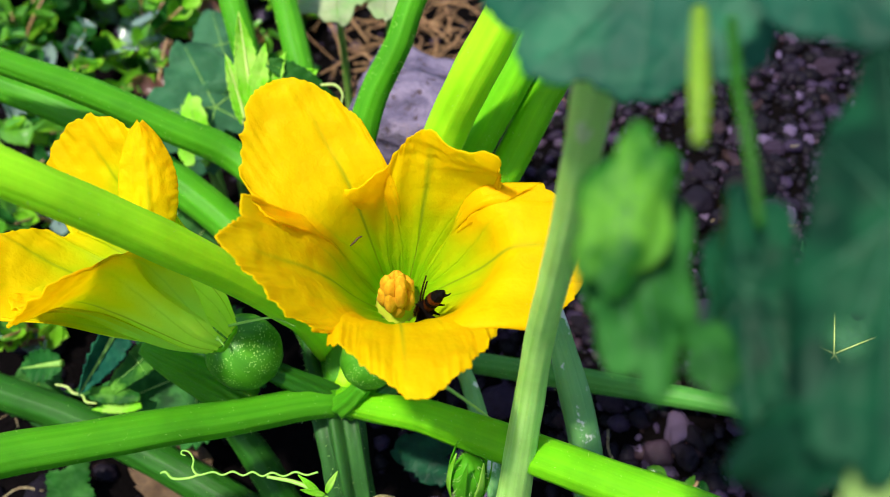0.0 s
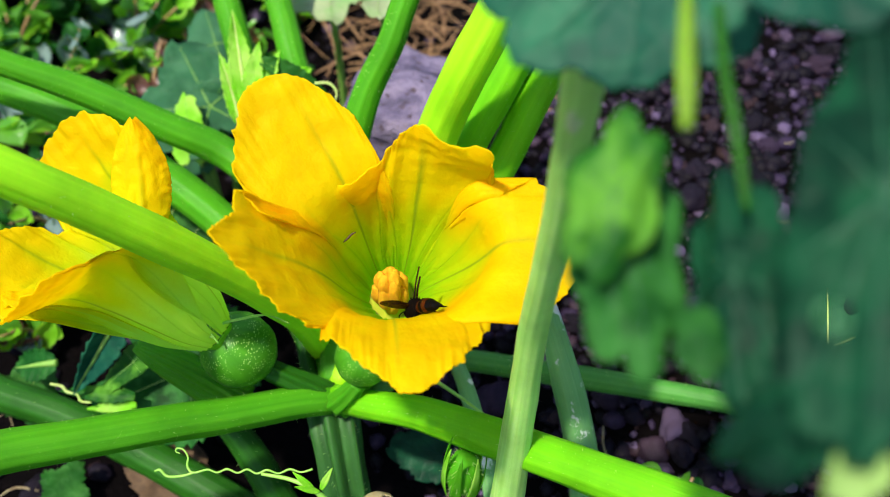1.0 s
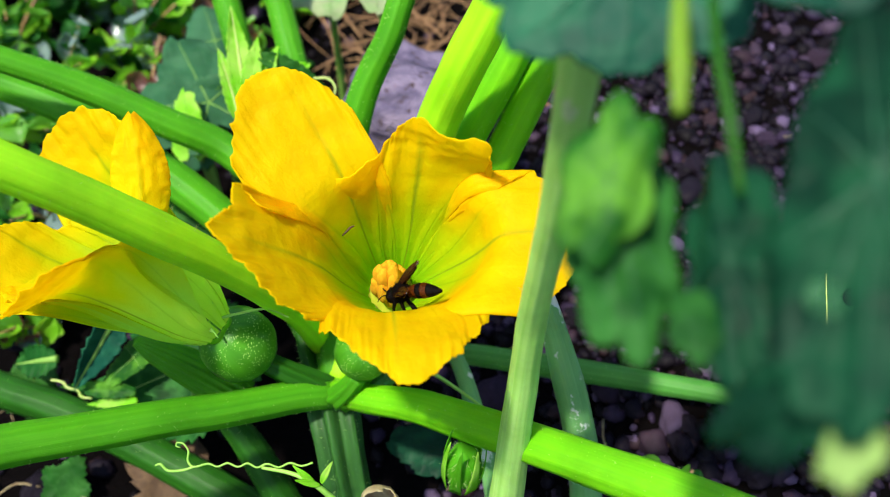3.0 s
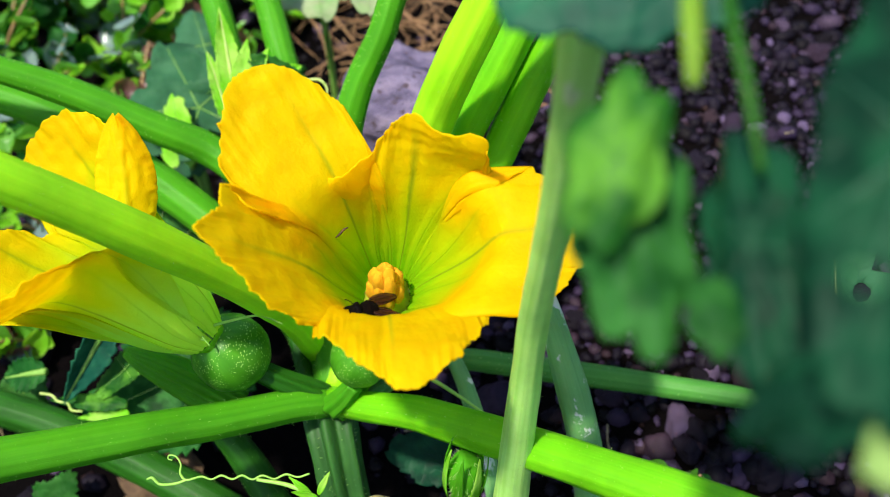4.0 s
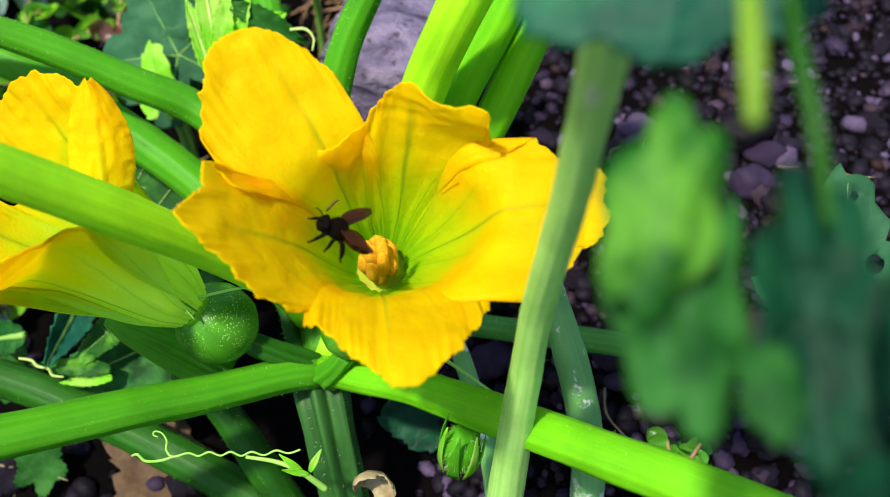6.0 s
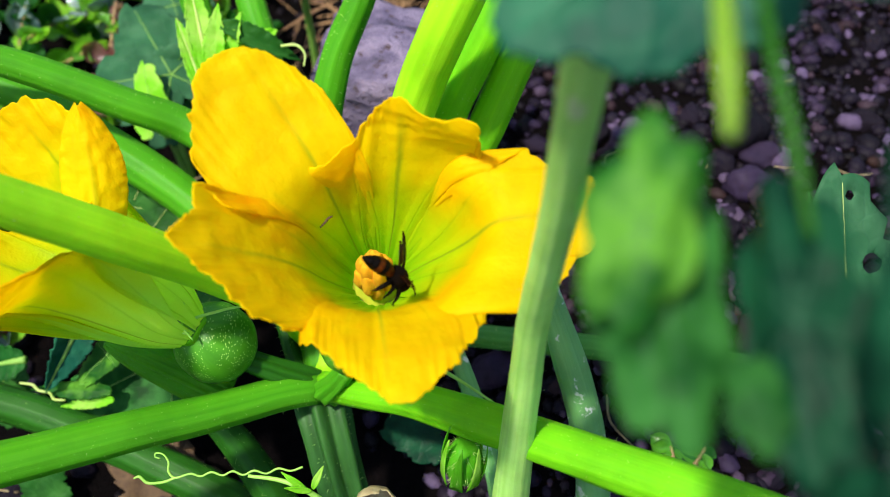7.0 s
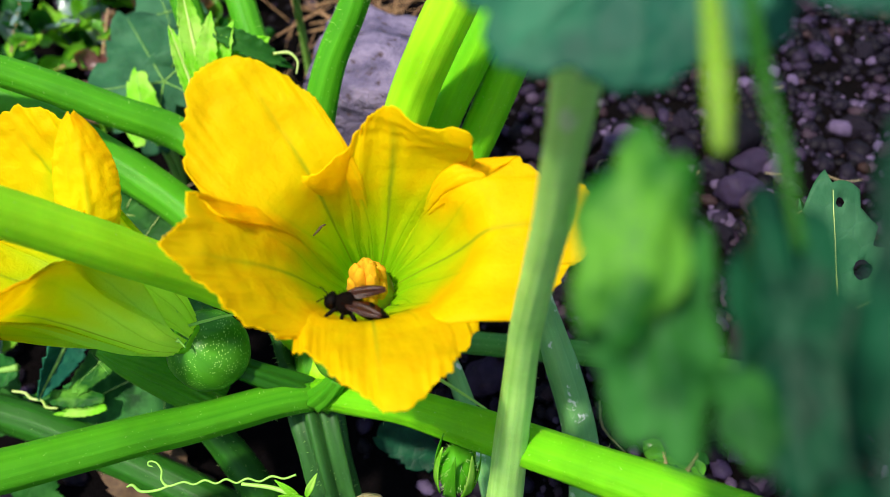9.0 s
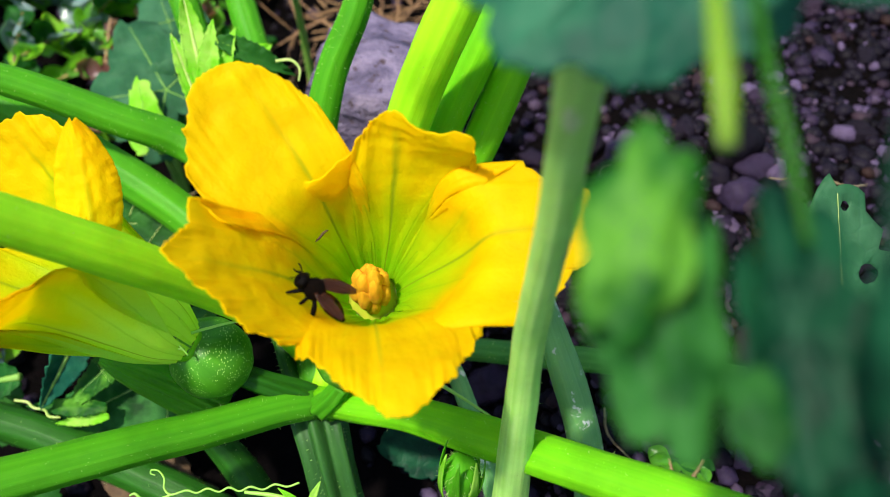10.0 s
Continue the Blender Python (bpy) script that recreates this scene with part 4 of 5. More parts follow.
TUBE = ((0.0, 0.0075, 0.0), (0.14, 0.0110, 0.010), (0.30, 0.0150, 0.023), (0.45, 0.0185, 0.036), (0.58, 0.0222, 0.047))
open_flower, flower_frame = build_flower("open_flower", (-0.0155, 0.186, 0.153), (0.0, -0.3, 1.0), 0, (
    dict(bulge=0.6, azimuth=122, radius=0.0541, height=0.0657, curl=8, folds=((-0.75, 0.8, 0.2, 1.5), (0.8, 0.9, 0.2, 1.2)), margin=((-6.9, 0.514), (-10.9, 0.618), (-12.1, 0.683), (-12.0, 0.75), (-10.3, 0.821), (-7.7, 0.893), (-4.0, 0.955), (0.1, 1.005), (7.6, 1.023), (13.2, 1.003), (18.1, 0.945), (22.4, 0.869), (26.3, 0.776), (24.4, 0.701), (22.3, 0.624))),
    dict(bulge=0.6, azimuth=62, radius=0.0300, height=0.0664, curl=0, folds=((0.72, 1.0, 0.16, 7.0), (0.35, 0.75, 0.10, 1.6), (0.1, 0.85, 0.15, -1.5)), margin=((-19.2, 0.51), (-19.5, 0.575), (-18.8, 0.703), (-18.4, 1.032), (-14.4, 1.067), (-9.8, 1.002), (-3.0, 0.96), (2.8, 1.005), (6.8, 0.947), (10.3, 0.8), (12.7, 0.666), (16.5, 0.594), (21.2, 0.546), (17.3, 0.518), (13.4, 0.487))),
    dict(bulge=0.6, azimuth=2, radius=0.0615, height=0.0467, curl=8, folds=((-0.7, 0.85, 0.12, 1.8), (0.7, 0.85, 0.15, -1.2)), margin=((-20.7, 0.591), (-25.7, 0.63), (-26.2, 0.657), (-26.0, 0.698), (-20.1, 0.757), (-13.0, 0.851), (-9.8, 0.975), (-0.0, 1.008), (8.8, 1.003), (10.6, 0.912), (14.0, 0.777), (19.0, 0.732), (17.0, 0.692), (13.9, 0.634), (11.3, 0.571))),
    dict(bulge=0.6, azimuth=-86, radius=0.0505, height=0.0765, flare=0.15, curl=0, margin=((-17.1, 0.66), (-16.6, 0.716), (-10.7, 0.787), (-6.3, 0.849), (-0.8, 0.93), (3.0, 0.987), (6.2, 0.998), (10.2, 0.979), (14.6, 0.909), (19.2, 0.84), (24.4, 0.722), (26.8, 0.666), (28.8, 0.607))),
    dict(bulge=0.6, azimuth=-160, radius=0.0422, height=0.0829, curl=4, folds=((-0.85, 1.0, 0.12, 2.0),), margin=((-14.2, 0.687), (-12.4, 0.747), (-13.6, 0.772), (-17.2, 0.788), (-19.0, 0.838), (-12.6, 0.869), (-8.2, 0.947), (-5.0, 0.998), (-2.6, 1.004), (1.0, 0.963), (4.5, 0.905), (10.7, 0.862), (14.9, 0.823), (16.8, 0.785), (19.0, 0.729), (20.0, 0.661))),
), TUBE, "wide open yellow squash flower with a green throat")

SIDE_TUBE = ((0.0, 0.0080, 0.0), (0.14, 0.0128, 0.010), (0.30, 0.0165, 0.024), (0.46, 0.0200, 0.040), (0.58, 0.0235, 0.051))
side_flower, side_frame = build_flower("side_flower", (-0.0796, 0.1876, 0.1313), (-0.037, 0.008, 0.050), 0, (
    dict(azimuth=0, radius=0.0330, height=0.0650, curl=10, lobe=((-0.0918, 0.188, 0.1831), (-0.0911, 0.2071, 0.214), 0.0092), margin=((-17.0, 0.60), (-12.0, 0.66), (0.0, 0.70), (10.0, 0.66), (15.5, 0.58))),
    dict(azimuth=85, radius=0.0341, height=0.0778, curl=5, margin=((-18.4, 0.56), (-21.5, 0.687), (-20.6, 0.824), (-16.1, 0.904), (-10.0, 0.989), (-2.8, 1.023), (7.5, 0.999), (16.9, 0.928), (22.0, 0.857), (24.7, 0.741), (21.0, 0.62))),
    dict(azimuth=165, radius=0.0286, height=0.0807, curl=0, margin=((-9.7, 0.448), (-11.7, 0.47), (-12.3, 0.592), (-8.7, 0.64), (-7.4, 0.709), (-3.1, 0.791), (2.6, 0.869), (11.7, 0.986), (22.9, 0.979), (30.9, 0.844), (28.0, 0.68))),
    dict(azimuth=-140, radius=0.0330, height=0.0640, curl=10, margin=((-15.0, 0.60), (-15.0, 0.75), (-8.0, 0.88), (0.0, 0.92), (8.0, 0.88), (15.0, 0.75), (15.0, 0.60))),
    dict(azimuth=-90, radius=0.0464, height=0.0692, curl=15, margin=((-16.0, 0.58), (-16.0, 0.72), (-10.0, 0.87), (-2.4, 0.98), (5.7, 1.031), (15.2, 1.052), (20.3, 0.976), (20.9, 0.809), (20.4, 0.636), (24.9, 0.556))),
), SIDE_TUBE, "half-open yellow squash flower on a young fruit", False, PETAL_GREEN)

# flower stalk below the open flower
stalk("flower_stalk", [((-0.0155, 0.1885, 0.1452), 0.0036), ((-0.0165, 0.1890, 0.134), 0.0029), ((-0.0192, 0.189, 0.121), 0.0027), ((-0.0282, 0.1827, 0.1034), 0.0027), ((-0.0363, 0.1783, 0.0898), 0.0030)], GREEN_MID, plant, "", 7, 0.06, 0, 30)


def build_fruit(centre, axis, radius, length, label):
    z = Vector(axis).normalized()
    m = Matrix.Translation(centre) @ z.to_track_quat("Z", "Y").to_matrix().to_4x4()
    rows = []
    for i in range(25):
        a = math.pi * i / 24
        rows.append([])
        for k in range(41):
            b = 2 * math.pi * k / 40
            r = radius * math.sin(a) ** 0.9 * (1 + 0.012 * math.cos(10 * b)) + 1e-5
            rows[-1].append(m @ Vector((r * math.cos(b), r * math.sin(b), -length * math.cos(a) * 0.5)))
    bm = grid_mesh(rows)
    bmesh.ops.remove_doubles(bm, verts=bm.verts, dist=2e-5)
    bmesh.ops.recalc_face_normals(bm, faces=bm.faces)
    return part("young_fruit", bm, RIND, plant, label)


build_fruit((-0.0724, 0.1874, 0.1197), (-0.0082, -0.0014, 0.0167), 0.0137, 0.0275, "round dark green young squash with pale specks")
build_fruit((-0.0272, 0.1850, 0.1180), (0.2, -0.2, 0.9), 0.0106, 0.0225, "small bright green young squash with pale specks")
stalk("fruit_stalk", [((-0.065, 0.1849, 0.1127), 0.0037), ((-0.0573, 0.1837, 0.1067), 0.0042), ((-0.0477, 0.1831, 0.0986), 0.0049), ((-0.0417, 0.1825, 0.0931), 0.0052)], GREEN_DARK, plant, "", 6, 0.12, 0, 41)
stalk("fruit_stalk", [((-0.0296, 0.1787, 0.1104), 0.0031), ((-0.0337, 0.1774, 0.1043), 0.0037), ((-0.0385, 0.1777, 0.097), 0.0044)], GREEN_MID, plant, "", 6, 0.12, 0, 42)

# ---- leaves of the plant ----
lobe_blade("leaf", (0.0300, 0.1190, 0.3330), (0.0530, 0.1135, 0.3350), (0.0245, 0.1043, 0.3222), LEAF_BLUE, plant, "large blue-green leaf blade with a scalloped edge", 9, 0.10, 30, 3, 0.0, 0.06)
lobe_blade("leaf", (0.0475, 0.0651, 0.3422), (0.038, 0.0667, 0.3384), (0.0388, 0.0378, 0.336), LEAF_DEEP, plant, "large drooping blue-green leaf blade with an eaten hole, shade in its colour", 9, 0.06, 34, 5, 0.03, 0.08, None, (((0.0402, 0.0535, 0.3372), 0.0020),))
lobe_blade("leaf", (0.0466, 0.0976, 0.3479), (0.0565, 0.0916, 0.3507), (0.0458, 0.0898, 0.3444), LEAF_BLUE, plant, "blue-green leaf blade arching over the bed", 7, 0.08, 30, 2, 0.05, 0.08)
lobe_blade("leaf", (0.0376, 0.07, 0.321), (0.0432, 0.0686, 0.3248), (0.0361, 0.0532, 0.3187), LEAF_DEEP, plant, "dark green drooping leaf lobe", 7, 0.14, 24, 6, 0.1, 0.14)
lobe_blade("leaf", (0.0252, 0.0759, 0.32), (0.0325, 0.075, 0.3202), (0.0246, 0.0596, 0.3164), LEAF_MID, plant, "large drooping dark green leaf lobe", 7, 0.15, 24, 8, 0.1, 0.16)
# overlaid lobe: its colour paints the sunlit upper part of the lobe before
lobe_blade("leaf", (0.0227, 0.0788, 0.327), (0.029, 0.0797, 0.3281), (0.0208, 0.0688, 0.3227), LEAF_LIT, plant, "bright upper part of the drooping leaf lobe, sunlight in its colour", 6, 0.16, 22, 11, 0.1, 0.14)
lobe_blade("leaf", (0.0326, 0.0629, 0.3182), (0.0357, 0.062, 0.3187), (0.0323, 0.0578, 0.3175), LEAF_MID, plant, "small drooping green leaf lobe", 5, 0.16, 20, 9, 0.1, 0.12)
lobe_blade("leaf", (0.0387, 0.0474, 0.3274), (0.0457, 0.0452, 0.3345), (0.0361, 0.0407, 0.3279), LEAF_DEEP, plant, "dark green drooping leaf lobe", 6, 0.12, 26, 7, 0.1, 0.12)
lobe_blade("leaf", (0.0408, 0.039, 0.3326), (0.0436, 0.0392, 0.3341), (0.0419, 0.0429, 0.3326), LEAF_YELLOW, plant, "pale yellow-green leaf lobe, sunlight in its colour", 5, 0.14, 20, 4)
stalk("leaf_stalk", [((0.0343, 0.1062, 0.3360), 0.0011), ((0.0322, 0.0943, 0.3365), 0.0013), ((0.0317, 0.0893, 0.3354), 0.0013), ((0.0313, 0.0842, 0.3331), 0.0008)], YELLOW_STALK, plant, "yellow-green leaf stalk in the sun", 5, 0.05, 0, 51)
stalk("leaf_stalk", [((0.0385, 0.1050, 0.3355), 0.0007), ((0.0374, 0.0933, 0.3345), 0.0008), ((0.0379, 0.0848, 0.3319), 0.0008), ((0.0387, 0.0759, 0.3272), 0.0005)], GREEN_DARK, plant, "", 5, 0.05, 0, 52)
leaf_blade("leaf", (0.1284, 0.1712, 0.1443), (0.1293, 0.2085, 0.1701), (0.1, -0.62, 0.78), LEAF_GREY, plant, "grey-green leaf with pale veins and eaten holes", 5, 20, 0.3, 12, 0.03, 0.05, 0.06, 0.8, True, CREAM_VEIN, 1.0, ((0.20, 0.33, 0.07), (-0.25, 0.7, 0.06), (0.05, 0.78, 0.035)))

# folded young leaf with cream ribs above the flower
lance_leaf("young_leaf", (-0.0876, 0.3082, 0.1177), (-0.0954, 0.3284, 0.1373), (0.5, -0.7, 0.5), 0.0046, YOUNG, plant, "folded pointed young leaf with a cream rib", 0.35, 7, 0.02, 21, CREAM_VEIN)
lance_leaf("young_leaf", (-0.0828, 0.3073, 0.122), (-0.0889, 0.339, 0.1519), (0.2, -0.8, 0.5), 0.0062, YOUNG, plant, "folded pointed young leaf with a cream rib", 0.35, 9, 0.02, 22, CREAM_VEIN)
lance_leaf("young_leaf", (-0.0809, 0.3065, 0.1227), (-0.0779, 0.3284, 0.1436), (-0.2, -0.6, 0.5), 0.0060, YOUNG, plant, "folded pointed young leaf with a sawn edge", 0.5, 9, 0.05, 23)
lance_leaf("young_leaf", (-0.077, 0.3048, 0.1226), (-0.0693, 0.3255, 0.1413), (-0.4, -0.6, 0.6), 0.0058, YOUNG, plant, "folded pointed young leaf with a sawn edge", 0.5, 9, 0.05, 24)
lance_leaf("young_leaf", (-0.0885, 0.3077, 0.1147), (-0.0947, 0.3254, 0.1286), (0.5, -0.6, 0.5), 0.0040, YOUNG, plant, "folded pointed young leaf with a cream rib", 0.35, 7, 0.05, 25, CREAM_VEIN)
lance_leaf("young_leaf", (-0.0767, 0.3217, 0.1383), (-0.046, 0.3134, 0.1256), (0.1, -0.4, 0.9), 0.0058, LEAF_DARK, plant, "dark green toothed young leaf", 0.5, 12, 0.10, 26)
lance_leaf("young_leaf", (-0.0751, 0.3138, 0.1259), (-0.056, 0.3274, 0.1301), (0.1, -0.4, 0.9), 0.0070, YOUNG, plant, "toothed green young leaf", 0.4, 10, 0.10, 27)

# low leaves under the side flower
stalk("folded_leaf", [((-0.0764, 0.1867, 0.0811), 0.0069), ((-0.087, 0.191, 0.087), 0.0073), ((-0.0995, 0.1951, 0.094), 0.0066), ((-0.1088, 0.1979, 0.0987), 0.0048), ((-0.1165, 0.2004, 0.102), 0.0020)], GREEN_MID, plant, "folded striped green leaf", 16, 0.09, 0, 31, 64)
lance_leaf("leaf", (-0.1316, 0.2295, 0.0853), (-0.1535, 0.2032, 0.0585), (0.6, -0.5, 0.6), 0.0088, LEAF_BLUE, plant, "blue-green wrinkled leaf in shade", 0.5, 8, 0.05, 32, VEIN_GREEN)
leaf_blade("leaf", (-0.1077, 0.2214, 0.0511), (-0.1524, 0.2068, 0.0397), (0.0, -0.4, 0.9), LEAF_MID, plant, "dark green leaf with a toothed edge", 5, 40, 0.3, 33, 0.05, 0.1, 0.12, 0.8)
# the next two leaves have the sunlight on them painted in their colour
leaf_blade("leaf", (-0.13, 0.2171, 0.063), (-0.1433, 0.2076, 0.0555), (-0.3, -0.3, 0.9), LEAF_LIT, plant, "toothed leaf with sunlight in its yellow-green colour", 3, 24, 0.2, 39, 0.1, 0.1, 0.12, 0.6)
lance_leaf("leaf", (-0.1293, 0.2057, 0.0541), (-0.1625, 0.2081, 0.0547), (-0.1, -0.5, 0.8), 0.0042, LEAF_LIT, plant, "toothed leaf with sunlight in its yellow-green colour", 0.3, 9, 0.05, 40)
lance_leaf("leaf", (-0.1291, 0.2033, 0.0509), (-0.1509, 0.202, 0.0499), (0.1, -0.5, 0.8), 0.0028, YOUNG, plant, "narrow yellow-green toothed leaf", 0.3, 8, 0.05, 43)
lance_leaf("leaf", (-0.1645, 0.2197, 0.0587), (-0.1863, 0.2204, 0.0529), (0.1, -0.5, 0.8), 0.0085, LEAF_MID, plant, "green toothed leaf near the soil", 0.3, 7, 0.1, 44, VEIN_GREEN)
tendril([((-0.1643, 0.2084, 0.06), 0.00048), ((-0.1595, 0.2076, 0.0594), 0.00060), ((-0.1571, 0.2057, 0.0579), 0.00060), ((-0.153, 0.2048, 0.0572), 0.00048), ((-0.1514, 0.2027, 0.0555), 0.00060), ((-0.147, 0.2021, 0.0551), 0.00036)], plant, CREAM_VEIN, "leaf_margin")
leaf_blade("leaf", (-0.1852, 0.2181, 0.032), (-0.1775, 0.2342, 0.0446), (0.0, -0.4, 0.9), LEAF_DARK, plant, "dark green leaf near the soil", 3, 22, 0.3, 34, 0.1, 0.1, 0.12, 0.9)
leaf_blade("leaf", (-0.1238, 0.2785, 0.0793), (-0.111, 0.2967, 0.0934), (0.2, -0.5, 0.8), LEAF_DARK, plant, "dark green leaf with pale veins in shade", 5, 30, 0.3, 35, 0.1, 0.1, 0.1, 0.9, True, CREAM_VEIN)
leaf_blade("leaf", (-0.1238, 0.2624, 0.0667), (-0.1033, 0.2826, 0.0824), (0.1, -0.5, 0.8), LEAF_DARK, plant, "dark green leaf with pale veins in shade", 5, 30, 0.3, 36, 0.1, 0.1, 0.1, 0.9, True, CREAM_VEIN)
leaf_blade("leaf", (-0.0057, 0.1844, 0.0438), (-0.0248, 0.1863, 0.0453), (0.1, -0.5, 0.8), LEAF_DEEP, plant, "small blue-green leaf with shade in its dark colour", 3, 10, 0.3, 37, 0.1, 0.1, 0.1, 0.9, False)
leaf_blade("leaf", (-0.166, 0.1796, 0.0147), (-0.1585, 0.1915, 0.0239), (0.1, -0.5, 0.8), LEAF_DARK, plant, "dark green leaf near the soil", 5, 30, 0.3, 38, 0.1, 0.1, 0.15, 0.9, False)

# tendrils
tendril([((-0.0748, 0.1852, 0.1396), 0.00049), ((-0.0685, 0.1852, 0.1421), 0.00048), ((-0.0583, 0.1847, 0.1455), 0.00038), ((-0.0511, 0.1841, 0.1413), 0.00029)], plant)
tendril([((-0.0763, 0.1803, 0.1383), 0.00048), ((-0.0813, 0.1802, 0.142), 0.00038), ((-0.0837, 0.1836, 0.1472), 0.00038), ((-0.0799, 0.1874, 0.1501), 0.00038), ((-0.0763, 0.1857, 0.1476), 0.00038), ((-0.0777, 0.1815, 0.1418), 0.00038), ((-0.0753, 0.1788, 0.1371), 0.00029)], plant)
tendril([((-0.0436, 0.1458, 0.1088), 0.00039), ((-0.0475, 0.145, 0.1082), 0.00034), ((-0.0514, 0.1458, 0.1088), 0.00039), ((-0.0553, 0.1447, 0.1079), 0.00034), ((-0.0592, 0.1456, 0.1087), 0.00039), ((-0.0627, 0.1447, 0.1079), 0.00034), ((-0.066, 0.1458, 0.1088), 0.00039), ((-0.0693, 0.1449, 0.1081), 0.00034), ((-0.0728, 0.1459, 0.1089), 0.00039), ((-0.0763, 0.145, 0.1082), 0.00034), ((-0.0796, 0.1458, 0.1088), 0.00039), ((-0.0845, 0.145, 0.1082), 0.00039), ((-0.0865, 0.1467, 0.1095), 0.00039), ((-0.0863, 0.1492, 0.1114), 0.00034), ((-0.0878, 0.1512, 0.113), 0.00029), ((-0.09, 0.1516, 0.1133), 0.00029), ((-0.0904, 0.1507, 0.1126), 0.00024), ((-0.089, 0.1502, 0.1123), 0.00019)], plant)
tendril([((-0.0845, 0.145, 0.1082), 0.00039), ((-0.0884, 0.1441, 0.1075), 0.00049), ((-0.0936, 0.1445, 0.1065), 0.00049), ((-0.0961, 0.1462, 0.1079), 0.00049), ((-0.098, 0.1459, 0.1076), 0.00029)], plant)
tendril([((-0.0602, 0.1424, 0.1125), 0.00058), ((-0.0506, 0.1409, 0.1113), 0.00077), ((-0.043, 0.1382, 0.1092), 0.00096), ((-0.0358, 0.1354, 0.1006), 0.0012)], plant)
lance_leaf("sepal", (-0.0426, 0.1382, 0.1092), (-0.049, 0.1414, 0.1155), (0.3, -0.6, 0.7), 0.0013, YOUNG, plant, "narrow yellow-green sepal", 0.5, 0, 0.1, 81)
lance_leaf("sepal", (-0.0401, 0.1382, 0.1092), (-0.0363, 0.1423, 0.1162), (-0.3, -0.6, 0.7), 0.0013, YOUNG, plant, "narrow yellow-green sepal", 0.5, 0, 0.1, 82)
lance_leaf("sepal", (-0.0407, 0.1376, 0.1087), (-0.0487, 0.1378, 0.1127), (0.1, -0.5, 0.8), 0.0012, YOUNG, plant, "narrow yellow-green sepal", 0.5, 0, -0.1, 83)
tendril([((-0.0535, 0.314, 0.1323), 0.00061), ((-0.0474, 0.314, 0.1323), 0.00061), ((-0.0442, 0.3111, 0.1301), 0.00049), ((-0.0449, 0.3073, 0.1271), 0.00037)], plant, CREAM_VEIN)
tendril([((-0.031, 0.2071, 0.1123), 0.00065), ((-0.0138, 0.1936, 0.1017), 0.00065), ((0.0013, 0.1849, 0.0975), 0.00075), ((0.0119, 0.1781, 0.0947), 0.00053), ((0.0204, 0.173, 0.0907), 0.00043)], plant)


def build_bud():
    """A closed bud in spiky green sepals, low in front of the stem."""
    c = Vector((0.008, 0.1446, 0.1078))
    up = Vector((0.1, 0.15, 1)).normalized()
    m = Matrix.Translation(c) @ up.to_track_quat("Z", "Y").to_matrix().to_4x4()
    bm = bmesh.new()
    blob(bm, c, (0.0065, 0.0065, 0.0105), 4, 0.15, 3, m.to_3x3())
    bud = part("flower_bud", bm, GREEN_MID, plant, "closed green flower bud with narrow sepals")
    for k in range(7):
        a = 2 * math.pi * k / 7
        rows = []
        for i in range(9):
            f = i / 8
            r = 0.0068 * math.sin(math.pi * (0.35 + 0.5 * f)) + 0.003 * f * f
            w = 0.0022 * (1 - f) ** 0.8 + 0.00015
            rows.append([m @ Vector((r * math.cos(a) - w * u * math.sin(a), r * math.sin(a) + w * u * math.cos(a), -0.008 + 0.024 * f)) for u in (-1, -0.5, 0, 0.5, 1)])
        thick(part("sepal", grid_mesh(rows), YOUNG if k % 2 else GREEN_MID, bud), 0.0004)
    part("bristles", bristles([(m @ Vector((0, 0, -0.010)), 0.004), (m @ Vector((0, 0, 0)), 0.0068), (m @ Vector((0, 0, 0.010)), 0.003)], 260, 0.0022, 9), HAIR, bud, "short pale hairs on the bud", "stuff")


build_bud()


def build_withered():
    rows = []
    m = aim((-0.0239, 0.1394, 0.0911), (-0.0166, 0.1459, 0.1026), (0.2, -0.6, 0.6))
    for i in range(15):
        f = i / 14
        rows.append([])
        for k in range(13):
            u = 2 * k / 12 - 1
            w = 0.0072 * math.sin(math.pi * (0.15 + 0.75 * f))
            a = u * 1.7
            rows[-1].append(m @ Vector((w * math.sin(a), 0.016 * f - 0.004 * f * f, w * (1 - math.cos(a)) + 0.007 * f ** 3 + 0.0012 * noise.noise(Vector((u * 3, f * 5, 1))))))
    thick(part("withered_petal", grid_mesh(rows), WITHERED, plant, "curled withered flower remnant"), 0.0004)


build_withered()

# ---- a dry fleck lying on a petal ----
bm = bmesh.new()
tube(bm, [((-0.0293, 0.1858, 0.1834), 0.00020), ((-0.0279, 0.1872, 0.1838), 0.00036), ((-0.0269, 0.1883, 0.1842), 0.00036), ((-0.0257, 0.1892, 0.1840), 0.00020)], 0, 0, 8, 4, 0.2)
tagged(part("dry_fleck", bm, FLECK, None), "thin brown dry fleck lying on a petal", "plant debris")

# ---- a bleached scrap of dead flower low on the bank ----
bm = bmesh.new()
for k, (p, q) in enumerate((((0, 0, 0), (0.008, 0.006, 0.012)), ((0.006, 0.001, 0.002), (-0.004, 0.006, 0.014)), ((0.003, 0.002, 0.006), (0.010, -0.002, 0.010)))):
    o = Vector((0.1576, 0.2063, 0.0926))
    tube(bm, [(o + Vector(p), 0.0009), (o + Vector(p).lerp(Vector(q), 0.5) + Vector((0.001, 0, 0.001)), 0.0022), (o + Vector(q), 0.0004)], 3, 0.3, 9, 5, 0.4, k)
bmesh.ops.translate(bm, verts=bm.verts, vec=(0, 0, ground_height(o.x, o.y) - min(v.co.z for v in bm.verts)))
